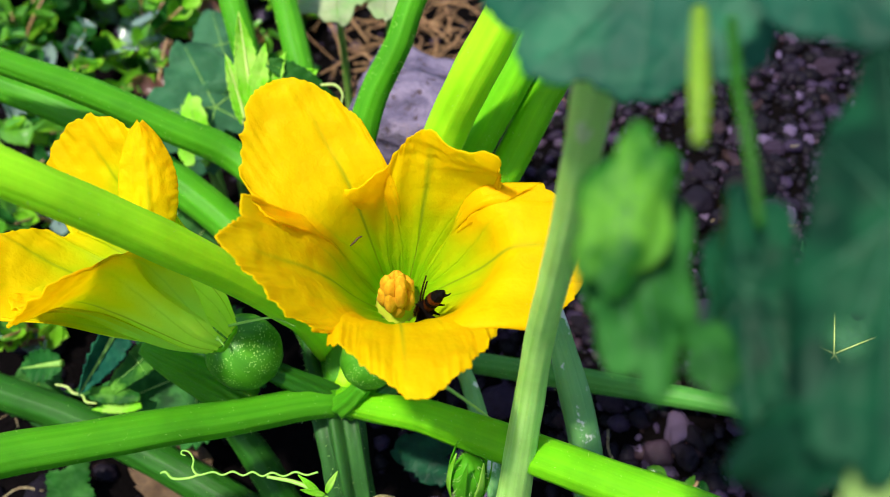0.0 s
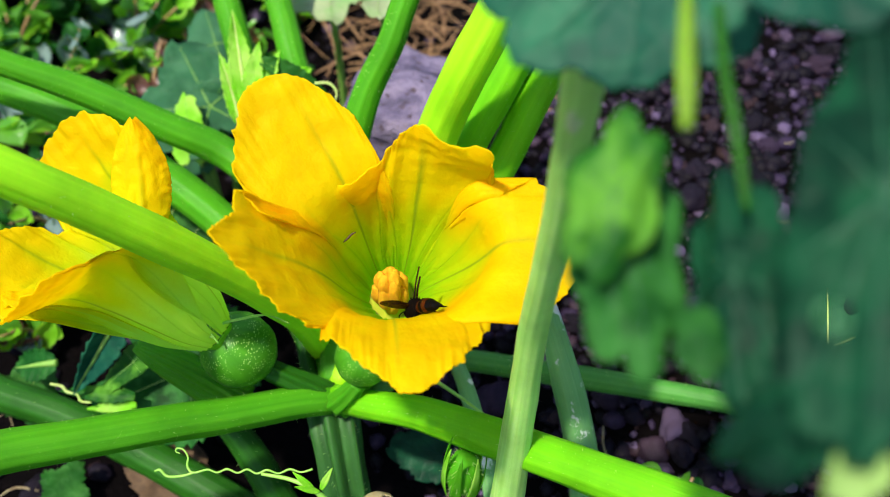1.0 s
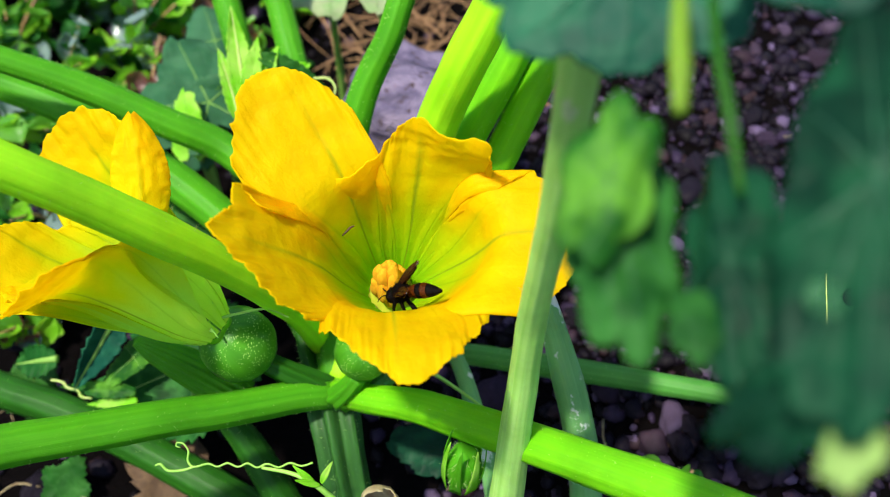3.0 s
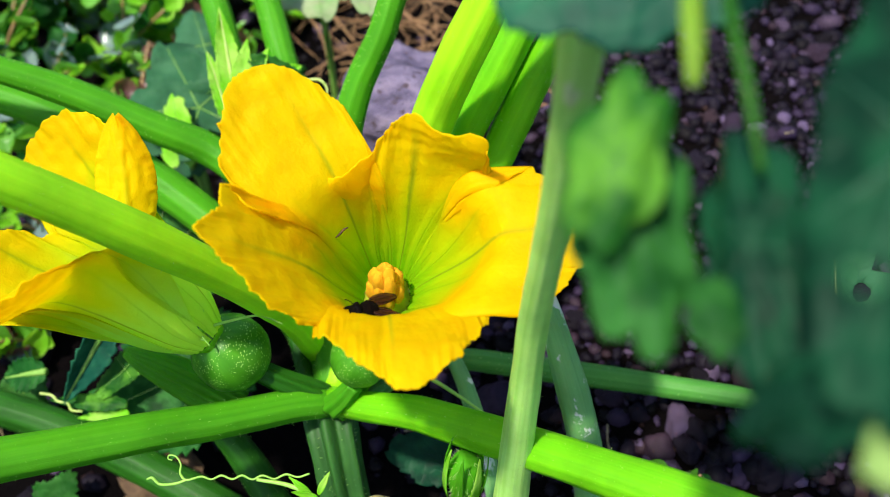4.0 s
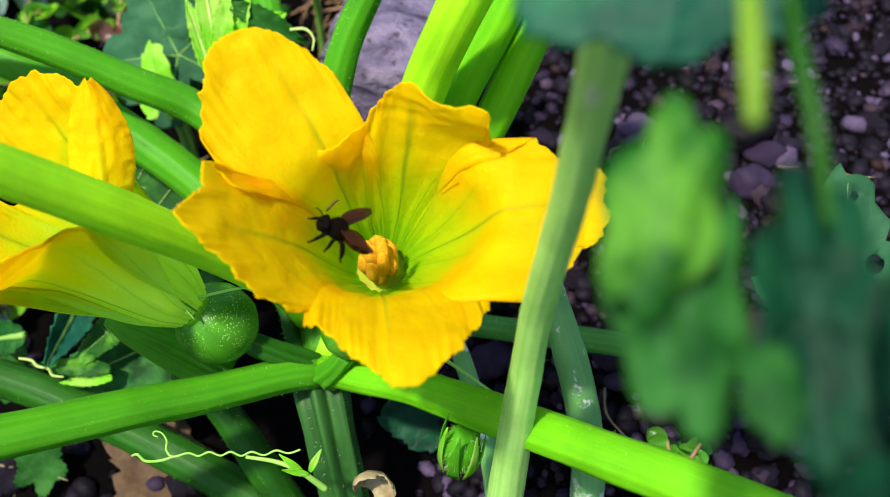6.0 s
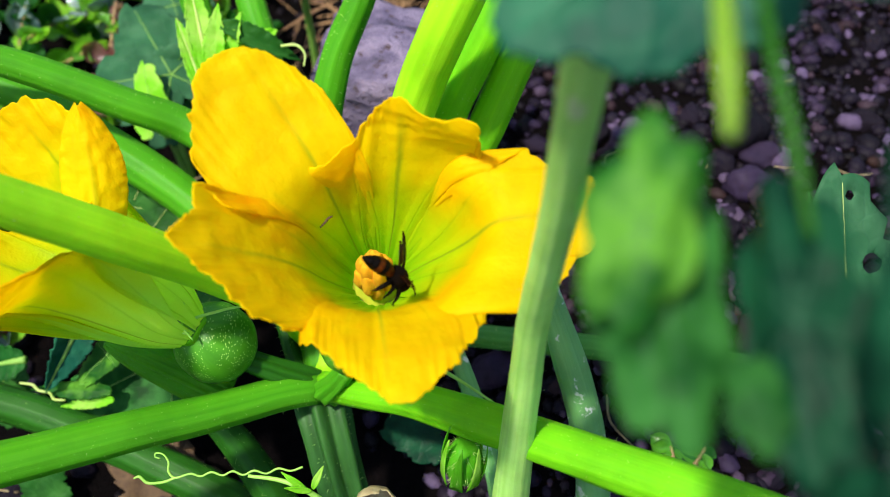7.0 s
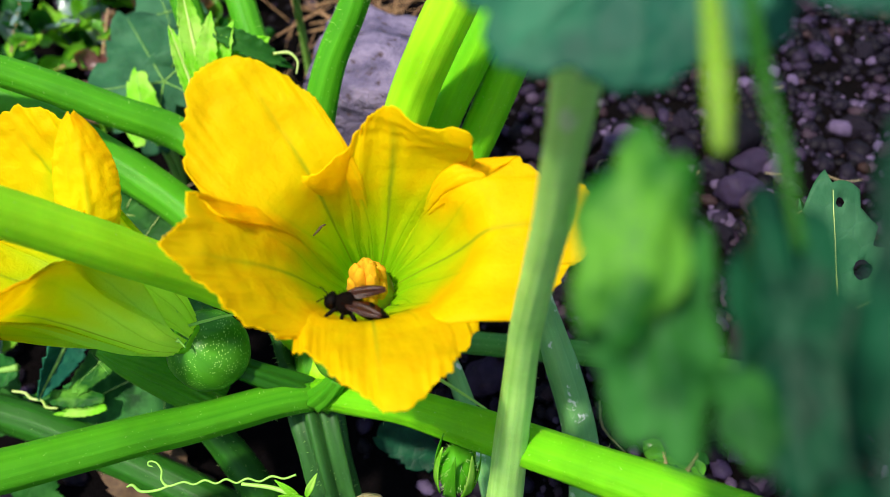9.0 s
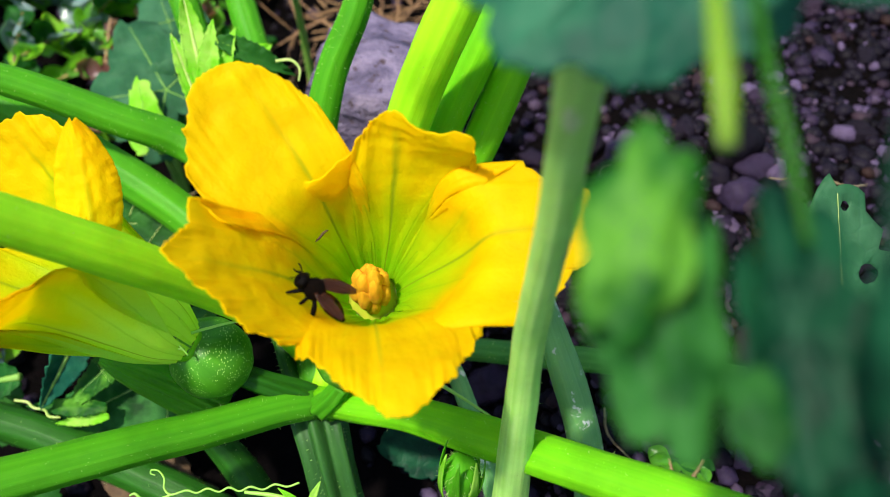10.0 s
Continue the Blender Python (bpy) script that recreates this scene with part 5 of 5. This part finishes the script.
tagged(part("dead_flower", bm, DRY_WHITE, None), "bleached dry scrap of dead flower on the soil", "plant debris")

dead = thing("dead_leaf", (-0.1359, 0.1922, -0.0073), "curled brown dead leaf on the soil", "plant debris")
leaf_blade("blade", (-0.1161, 0.1838, 0.0053), (-0.1455, 0.1949, 0.0139), (0.1, -0.3, 0.9), FLECK, dead, "", 5, 18, 0.3, 71, 0.25, 0.2, 0.25, 0.8, False)

# ---- weeds behind ----


def build_weed(x, y, height, spread, leaf, shoots, seed, mat):
    rnd = random.Random(seed)
    z0 = ground_height(x, y)
    weed = thing("weed", (x, y, z0 - 0.002), "low creeping weed with small oval leaves", "weed", "weeds round the bed")
    kinds = []
    for q in range(4):
        rows = []
        for i in range(8):
            f = i / 7
            w = leaf * 0.40 * math.sin(math.pi * min(1, 0.04 + f * 0.96)) ** 0.8 * (0.7 + 0.5 * f)
            rows.append([Vector((w * u, leaf * f, 0.12 * leaf * u * u + (0.12 - 0.1 * q) * leaf * math.sin(f * 3))) for u in np.linspace(-1, 1, 7)])
        kinds.append(from_bm("leaf", grid_mesh(rows), (WEED_LEAF, mat, YOUNG if seed % 3 else WEED_LEAF, WEED_RED if seed % 4 == 1 else LEAF_MID)[q]))
    for s in range(shoots):
        a = rnd.uniform(0, 2 * math.pi)
        reach = spread * rnd.uniform(0.5, 1.0)
        top = height * rnd.uniform(0.6, 1.1)
        knots = [((x, y, z0 - 0.002), 0.0012), ((x + 0.35 * reach * math.cos(a), y + 0.35 * reach * math.sin(a), z0 + top * 0.55), 0.0011), ((x + reach * math.cos(a + 0.3), y + reach * math.sin(a + 0.3), z0 + top), 0.0007)]
        sb = bmesh.new()
        tube(sb, knots, 0, 0, 7, 5)
        part("stem", sb, WEED_STEM, weed)
        path = spline([k[0] for k in knots], 5)
        for i in range(2, len(path)):
            for side in (-1, 1):
                if rnd.random() < 0.2:
                    continue
                yaw = math.degrees(a) - 90 + side * rnd.uniform(50, 95)
                ob = new("leaf", rnd.choice(kinds))
                ob.parent = weed
                sc = rnd.uniform(0.5, 1.5)
                ob.matrix_basis = Matrix.Translation(Vector(path[i]) - Vector((x, y, z0 - 0.002))) @ Euler((radians(rnd.uniform(-50, 60)), radians(rnd.uniform(-60, 60)), radians(yaw))).to_matrix().to_4x4() @ Matrix.Scale(sc, 4)
    return weed


WEEDS = (
    (-0.175, 0.395, 0.050, 0.040, 0.023, 5, 1, 0), (-0.225, 0.420, 0.045, 0.045, 0.024, 5, 2, 1), (-0.270, 0.470, 0.055, 0.050, 0.027, 5, 3, 0),
    (-0.190, 0.470, 0.050, 0.045, 0.024, 5, 4, 1), (-0.140, 0.455, 0.045, 0.040, 0.022, 5, 5, 0), (-0.235, 0.530, 0.060, 0.050, 0.027, 5, 6, 1),
    (-0.160, 0.530, 0.055, 0.045, 0.026, 5, 7, 0), (-0.090, 0.520, 0.050, 0.040, 0.023, 5, 8, 1), (-0.300, 0.560, 0.060, 0.050, 0.030, 5, 9, 1),
    (-0.245, 0.360, 0.035, 0.035, 0.020, 4, 10, 0), (-0.205, 0.335, 0.035, 0.030, 0.019, 4, 11, 1), (-0.230, 0.290, 0.030, 0.028, 0.018, 4, 12, 0),
    (-0.195, 0.265, 0.028, 0.022, 0.018, 3, 13, 1), (-0.110, 0.420, 0.035, 0.035, 0.020, 4, 14, 0), (-0.060, 0.560, 0.040, 0.040, 0.022, 4, 15, 1),
    (-0.330, 0.470, 0.05, 0.05, 0.027, 5, 16, 0), (-0.200, 0.600, 0.06, 0.05, 0.02, 5, 17, 1), (-0.120, 0.600, 0.06, 0.05, 0.02, 5, 18, 0), (0.085, 0.150, 0.02, 0.015, 0.010, 2, 19, 0),
)
for x, y, h, sp, lf, sh, seed, kind in WEEDS:
    build_weed(x, y, h * 1.1, sp * 1.15, lf * 0.66, sh + sh // 2, seed, WEED_GREY if kind else WEED_LEAF)


def ground_leaf(name, base, tip, up, mat, label, lobes, teeth, seed, wide, category="leaf"):
    """A single broad leaf on its own stalk that stands in the soil."""
    root = Vector((base[0], base[1] + 0.01, 0.0))
    plant_ob = thing(name, root, label, category)
    sb = bmesh.new()
    tube(sb, [(root + Vector((0, 0, -0.004)), 0.0022), (root.lerp(Vector(base), 0.5) + Vector((0, 0.006, 0)), 0.0018), (Vector(base), 0.0015)], 0, 0, 8, 5)
    part("stalk", sb, VEIN_GREEN, plant_ob)
    leaf_blade("blade", base, tip, up, mat, plant_ob, "", lobes, teeth, 0.35, seed, 0.05, 0.1, 0.12, wide)


ground_leaf("broad_weed", (-0.1127, 0.35, 0.0844), (-0.1349, 0.3921, 0.0918), (0.2, -0.5, 0.8), LEAF_GREY, "broad grey-green lobed weed leaf", 5, 16, 61, 0.85, "weed")
ground_leaf("broad_weed", (-0.1236, 0.3484, 0.0703), (-0.1016, 0.3632, 0.0947), (0.2, -0.5, 0.8), LEAF_GREY, "broad grey-green lobed weed leaf", 3, 12, 62, 0.7, "weed")
ground_leaf("broad_weed", (-0.1191, 0.4054, 0.0769), (-0.13, 0.4383, 0.0772), (0.2, -0.5, 0.8), LEAF_GREY, "broad grey-green lobed weed leaf", 3, 10, 63, 0.7, "weed")
ground_leaf("pale_weed", (-0.0553, 0.4033, 0.1133), (-0.0511, 0.374, 0.1157), (0.0, -0.5, 0.8), LEAF_PALE, "pale cream lobed leaf among the weeds", 5, 10, 64, 0.9, "weed")
ground_leaf("pale_weed", (-0.0296, 0.4056, 0.1151), (-0.0298, 0.3768, 0.1179), (0.0, -0.5, 0.8), LEAF_PALE, "pale cream lobed leaf among the weeds", 5, 10, 65, 0.7, "weed")
ground_leaf("broad_weed", (-0.1199, 0.3298, 0.0813), (-0.1227, 0.3492, 0.0964), (-0.3, -0.5, 0.8), YOUNG, "bright green weed leaf in the sun", 3, 14, 66, 0.6, "weed")


def build_straw():
    rnd = random.Random(11)
    bm = bmesh.new()
    for k in range(260):
        x, y = rnd.uniform(-0.08, 0.045), rnd.uniform(0.38, 0.62)
        a, l = rnd.uniform(0, 6.3), rnd.uniform(0.02, 0.06)
        z = ground_height(x, y) + rnd.uniform(0.002, 0.018)
        b = a + rnd.uniform(-0.8, 0.8)
        p = Vector((x, y, z))
        q = p + Vector((math.cos(a), math.sin(a), rnd.uniform(-0.1, 0.25))) * l * 0.5
        r = q + Vector((math.cos(b), math.sin(b), rnd.uniform(-0.4, 0.1))) * l * 0.5
        w = rnd.uniform(0.0003, 0.0008)
        tube(bm, [(p, w), (q, w), (r, w * 0.6)], 0, 0, 5, 4)
    tagged(part("dry_straw", bm, STRAW, None), "tangle of dry brown straw and rootlets on soil", "straw", kind="stuff")


build_straw()


def build_litter():
    """Bits of dead stem and leaf scraps on the soil round the plant."""
    rnd = random.Random(21)
    bm = bmesh.new()
    for k in range(60):
        x, y = rnd.uniform(-0.22, 0.26), rnd.uniform(0.02, 0.36)
        a, l = rnd.uniform(0, 6.3), rnd.uniform(0.006, 0.026)
        z = ground_height(x, y) + rnd.uniform(0.003, 0.008)
        p = Vector((x, y, z))
        q = p + Vector((math.cos(a), math.sin(a), rnd.uniform(0, 0.3))) * l * 0.5
        r = q + Vector((math.cos(a + 0.7), math.sin(a + 0.7), rnd.uniform(-0.3, 0.1))) * l * 0.5
        w = rnd.uniform(0.0002, 0.0007)
        tube(bm, [(p, w), (q, w), (r, w * 0.5)], 0, 0, 5, 3)
    tagged(part("plant_litter", bm, WITHERED, None), "scraps of dead stem and leaf on the soil", "plant debris", kind="stuff")


build_litter()


# ---- the bee ----
def build_bee():
    """Built along +x (head forward), z up, about 19 mm long; its parts are keyed in its own space."""
    bee = thing("bee", (0, 0, 0), "dark bee with amber bands and smoky wings in the flower", "bee")
    bm = bmesh.new()
    blob(bm, (0.0072, 0, -0.0004), (0.0020, 0.0024, 0.0024), 1, 0.06, 3)
    head = part("head", bm, BEE_BLACK, bee)
    for s in (-1, 1):
        bm = bmesh.new()
        blob(bm, (0.0072, s * 0.0017, 0.0003), (0.0010, 0.0007, 0.0015), 2, 0.0, 2)
        part("eye", bm, BEE_BLACK, head)
        bm = bmesh.new()
        tube(bm, [((0.0082, s * 0.0006, 0.0008), 0.00022), ((0.0094, s * 0.0011, 0.0016), 0.00018), ((0.0106, s * 0.0022, 0.0015), 0.00018), ((0.0112, s * 0.0026, 0.0010), 0.00016)], 0, 0, 6, 4)
        part("antenna", bm, BEE_BLACK, head)
    bm = bmesh.new()
    blob(bm, (0.0030, 0, 0.0004), (0.0033, 0.0032, 0.0031), 3, 0.08, 3)
    thorax = part("thorax", bm, BEE_FUZZ, bee)
    bm = bmesh.new()
    rnd = random.Random(8)
    for k in range(420):
        p = Vector((rnd.gauss(0, 1), rnd.gauss(0, 1), rnd.gauss(0, 1))).normalized()
        root = Vector((0.0030, 0, 0.0004)) + Vector((p.x * 0.0032, p.y * 0.0031, p.z * 0.0030))
        tip = root + (p + Vector((rnd.uniform(-0.4, 0.4), rnd.uniform(-0.4, 0.4), 0.1))) * 0.0009
        s = p.orthogonal().normalized() * 0.00006
        a, b, c = bm.verts.new(root + s), bm.verts.new(root - s), bm.verts.new(tip)
        bm.faces.new((a, b, c))
    part("fuzz", bm, BEE_FUZZ, thorax, "short brown hairs", "stuff")
    # abdomen in overlapping rings
    for i in range(6):
        f0, f1 = i / 6, (i + 1) / 6 + 0.05
        rows = []
        for k in range(7):
            f = f0 + (f1 - f0) * k / 6
            r = 0.0023 * (math.sin(math.pi * min(1.0, 0.16 + 0.80 * f)) ** 0.75) * (1.03 - 0.06 * k / 6) + 0.00012
            x = 0.0002 - 0.0104 * f
            z = -0.0002 - 0.0022 * f * f
            rows.append([Vector((x, r * math.cos(a), z + r * 0.92 * math.sin(a))) for a in np.linspace(0, 2 * math.pi, 25)])
        bm = grid_mesh(rows)
        bmesh.ops.recalc_face_normals(bm, faces=bm.faces)
        thick(part("abdomen_ring", bm, (BEE_AMBER, BEE_AMBER, BEE_BLACK, BEE_AMBER, BEE_BLACK, BEE_BLACK)[i], bee), 0.0002)
        if i in (1, 3):
            bm = bmesh.new()
            rr = 0.0023 * (math.sin(math.pi * min(1.0, 0.16 + 0.80 * f1)) ** 0.75) * 1.0
            ring = [((0.0002 - 0.0104 * f1 + 0.0004, rr * math.cos(a), -0.0002 - 0.0022 * f1 * f1 + rr * 0.92 * math.sin(a)), 0.00025) for a in np.linspace(0, 2 * math.pi, 13)]
            tube(bm, ring, 0, 0, 6, 2)
            part("dark_band", bm, BEE_BLACK, bee)
    bm = bmesh.new()
    blob(bm, (-0.0100, 0, -0.0023), (0.0010, 0.0008, 0.0008), 4, 0.1, 2)
    part("abdomen_tip", bm, BEE_BLACK, bee)
    # legs: three pairs, each bent twice
    for s in (-1, 1):
        for n, (x0, reach, fore) in enumerate(((0.0048, 0.0040, 0.0034), (0.0030, 0.0046, 0.0002), (0.0014, 0.0052, -0.0036))):
            bm = bmesh.new()
            tube(bm, [((x0, s * 0.0014, -0.0016), 0.00055), ((x0 + fore * 0.3, s * reach * 0.55, -0.0010), 0.00065), ((x0 + fore * 0.75, s * reach * 0.85, -0.0028), 0.00075 if n == 2 else 0.00050), ((x0 + fore, s * reach, -0.0048), 0.00026), ((x0 + fore * 1.25, s * reach * 1.08, -0.0052), 0.00018)], 0, 0, 8, 4)
            part("leg", bm, BEE_BLACK, bee)
    # wings: fore and hind blade on each side, hinged at the thorax
    wings = []
    for s in (-1, 1):
        for length, width, x0 in ((0.0108, 0.0020, 0.0034), (0.0078, 0.0015, 0.0022)):
            rows = []
            for i in range(13):
                f = i / 12
                w = width * math.sin(math.pi * (0.08 + 0.86 * f ** 0.8)) ** 0.7
                rows.append([Vector((-length * f, 0.25 * width * f * s + w * u, 0.0003 * math.sin(f * 3) + 0.0002 * math.sin(6 * u))) for u in np.linspace(-1, 1, 9)])
            ob = new("wing", from_bm("wing", grid_mesh(rows), WING))
            ob.parent = bee
            thick(ob, 0.00008)
            for k in range(3):
                vb = bmesh.new()
                tube(vb, [((-length * f, 0.25 * width * f * s + width * 0.9 * (k - 1) * 0.75 * math.sin(math.pi * (0.1 + 0.7 * f)), 0.0003 * math.sin(f * 3) + 0.0001), 0.00009) for f in (0.0, 0.3, 0.6, 0.9)], 0, 0, 5, 3)
                v = new("vein", from_bm("vein", vb, BEE_BLACK))
                v.parent = ob
            wings.append((ob, s, x0))
    return bee, wings


bee, bee_wings = build_bee()
bee.scale = (0.94, 0.94, 0.94)


def motions():
    """The bee crawls round the anthers; its wings open, beat and fold."""
    walk(bee, [(t, pose(x, y, z, rx, ry, rz)) for t, x, y, z, rx, ry, rz in (
        (0.0, -0.0050, 0.1624, 0.1847, 1.8, 74.6, 167.1),
        (0.3, -0.0061, 0.1621, 0.1843, 2.3, 80.4, 141.7),
        (0.6, -0.0058, 0.1613, 0.1861, 0.7, 58.4, 138.9),
        (0.9, -0.0057, 0.1605, 0.1854, 0.5, 60.0, 138.6),
        (1.2, -0.0047, 0.1588, 0.1868, 0.4, 55.5, 147.8),
        (1.5, -0.0063, 0.1590, 0.1875, 0.2, 57.5, 153.1),
        (1.8, -0.0067, 0.1580, 0.1883, 0.3, 52.4, 151.4),
        (2.1, -0.0073, 0.1565, 0.1872, 0.3, 51.6, 138.7),
        (2.4, -0.0073, 0.1566, 0.1875, 0.3, 50.8, 146.2),
        (2.7, -0.0053, 0.1598, 0.1910, 0.3, 34.1, -176.8),
        (3.2, -0.0107, 0.1602, 0.1877, 0.3, 36.1, 153.8),
        (3.8, -0.0153, 0.1576, 0.1864, -0.4, -44.5, -152.2),
        (4.1, -0.0172, 0.1575, 0.1832, -0.1, -34.5, -165.5),
        (4.4, -0.0188, 0.1594, 0.1817, 0.5, -35.3, -171.5),
        (4.7, -0.0194, 0.1607, 0.1818, 1.2, -33.2, -176.8),
        (5.0, -0.0198, 0.1618, 0.1827, 2.0, -35.3, 179.8),
        (5.2, -0.0200, 0.1605, 0.1844, 2.8, -39.2, 175.4),
        (5.4, -0.0219, 0.1596, 0.1876, 4.0, -47.5, 174.9),
        (5.7, -0.0256, 0.1653, 0.1958, 5.7, -57.3, 163.1),
        (6.0, -0.0222, 0.1674, 0.1982, 4.6, -45.3, 179.1),
        (6.2, -0.0172, 0.1671, 0.1981, -34.6, -84.3, 0.0),
        (6.5, -0.0090, 0.1681, 0.1975, -3.9, 38.0, 16.8),
        (6.8, -0.0079, 0.1666, 0.1952, -5.0, 44.1, 2.0),
        (7.0, -0.0093, 0.1639, 0.1919, -8.2, 63.5, 0.1),
        (7.2, -0.0090, 0.1626, 0.1889, -14.1, 78.4, -77.9),
        (7.5, -0.0104, 0.1605, 0.1858, 17.8, 78.8, 151.6),
        (7.8, -0.0090, 0.1607, 0.1856, 7.8, 59.0, 176.5),
        (8.0, -0.0115, 0.1602, 0.1862, 5.5, 42.0, 177.6),
        (8.3, -0.0083, 0.1588, 0.1864, 4.4, 24.6, -178.4),
        (8.6, -0.0099, 0.1590, 0.1879, 3.9, 8.2, -170.7),
        (8.9, -0.0152, 0.1582, 0.1887, 3.8, -6.3, 168.5),
        (9.2, -0.0196, 0.1584, 0.1890, 4.8, -41.2, 172.7),
        (9.5, -0.0224, 0.1589, 0.1910, 5.6, -50.2, 162.6),
        (9.8, -0.0234, 0.1592, 0.1908, 5.1, -48.6, 160.2),
        (10.0, -0.0262, 0.1616, 0.1925, 4.7, -45.6, 154.4),
    )])
    # spread in degrees from the body's line, lift in degrees
    spread = ((0.0, 22, 8), (0.3, 24, 10), (0.5, 50, 22), (0.6, 68, 35), (0.8, 52, 26), (1.0, 60, 40), (1.5, 55, 42), (1.8, 38, 40), (2.1, 26, 38), (2.4, 26, 34), (2.7, 24, 26), (3.2, 20, 16), (3.8, 14, 8), (4.4, 12, 8), (5.0, 16, 8), (5.4, 20, 10), (5.7, 24, 12), (6.2, 40, 20), (6.5, 54, 22), (6.8, 58, 20), (7.0, 56, 24), (7.2, 48, 22), (7.5, 26, 24), (7.8, 30, 30), (8.0, 28, 34), (8.3, 26, 26), (8.6, 20, 20), (8.9, 14, 16), (9.2, 16, 12), (9.5, 18, 14), (10.0, 16, 16))
    for wing, s, x0 in bee_wings:
        hind = 6 if x0 < 0.003 else 0
        walk(wing, [(t, pose(x0, s * 0.0016, 0.0024 - 0.0001 * hind, 0, b, -s * (a + hind))) for t, a, b in spread])


motions()
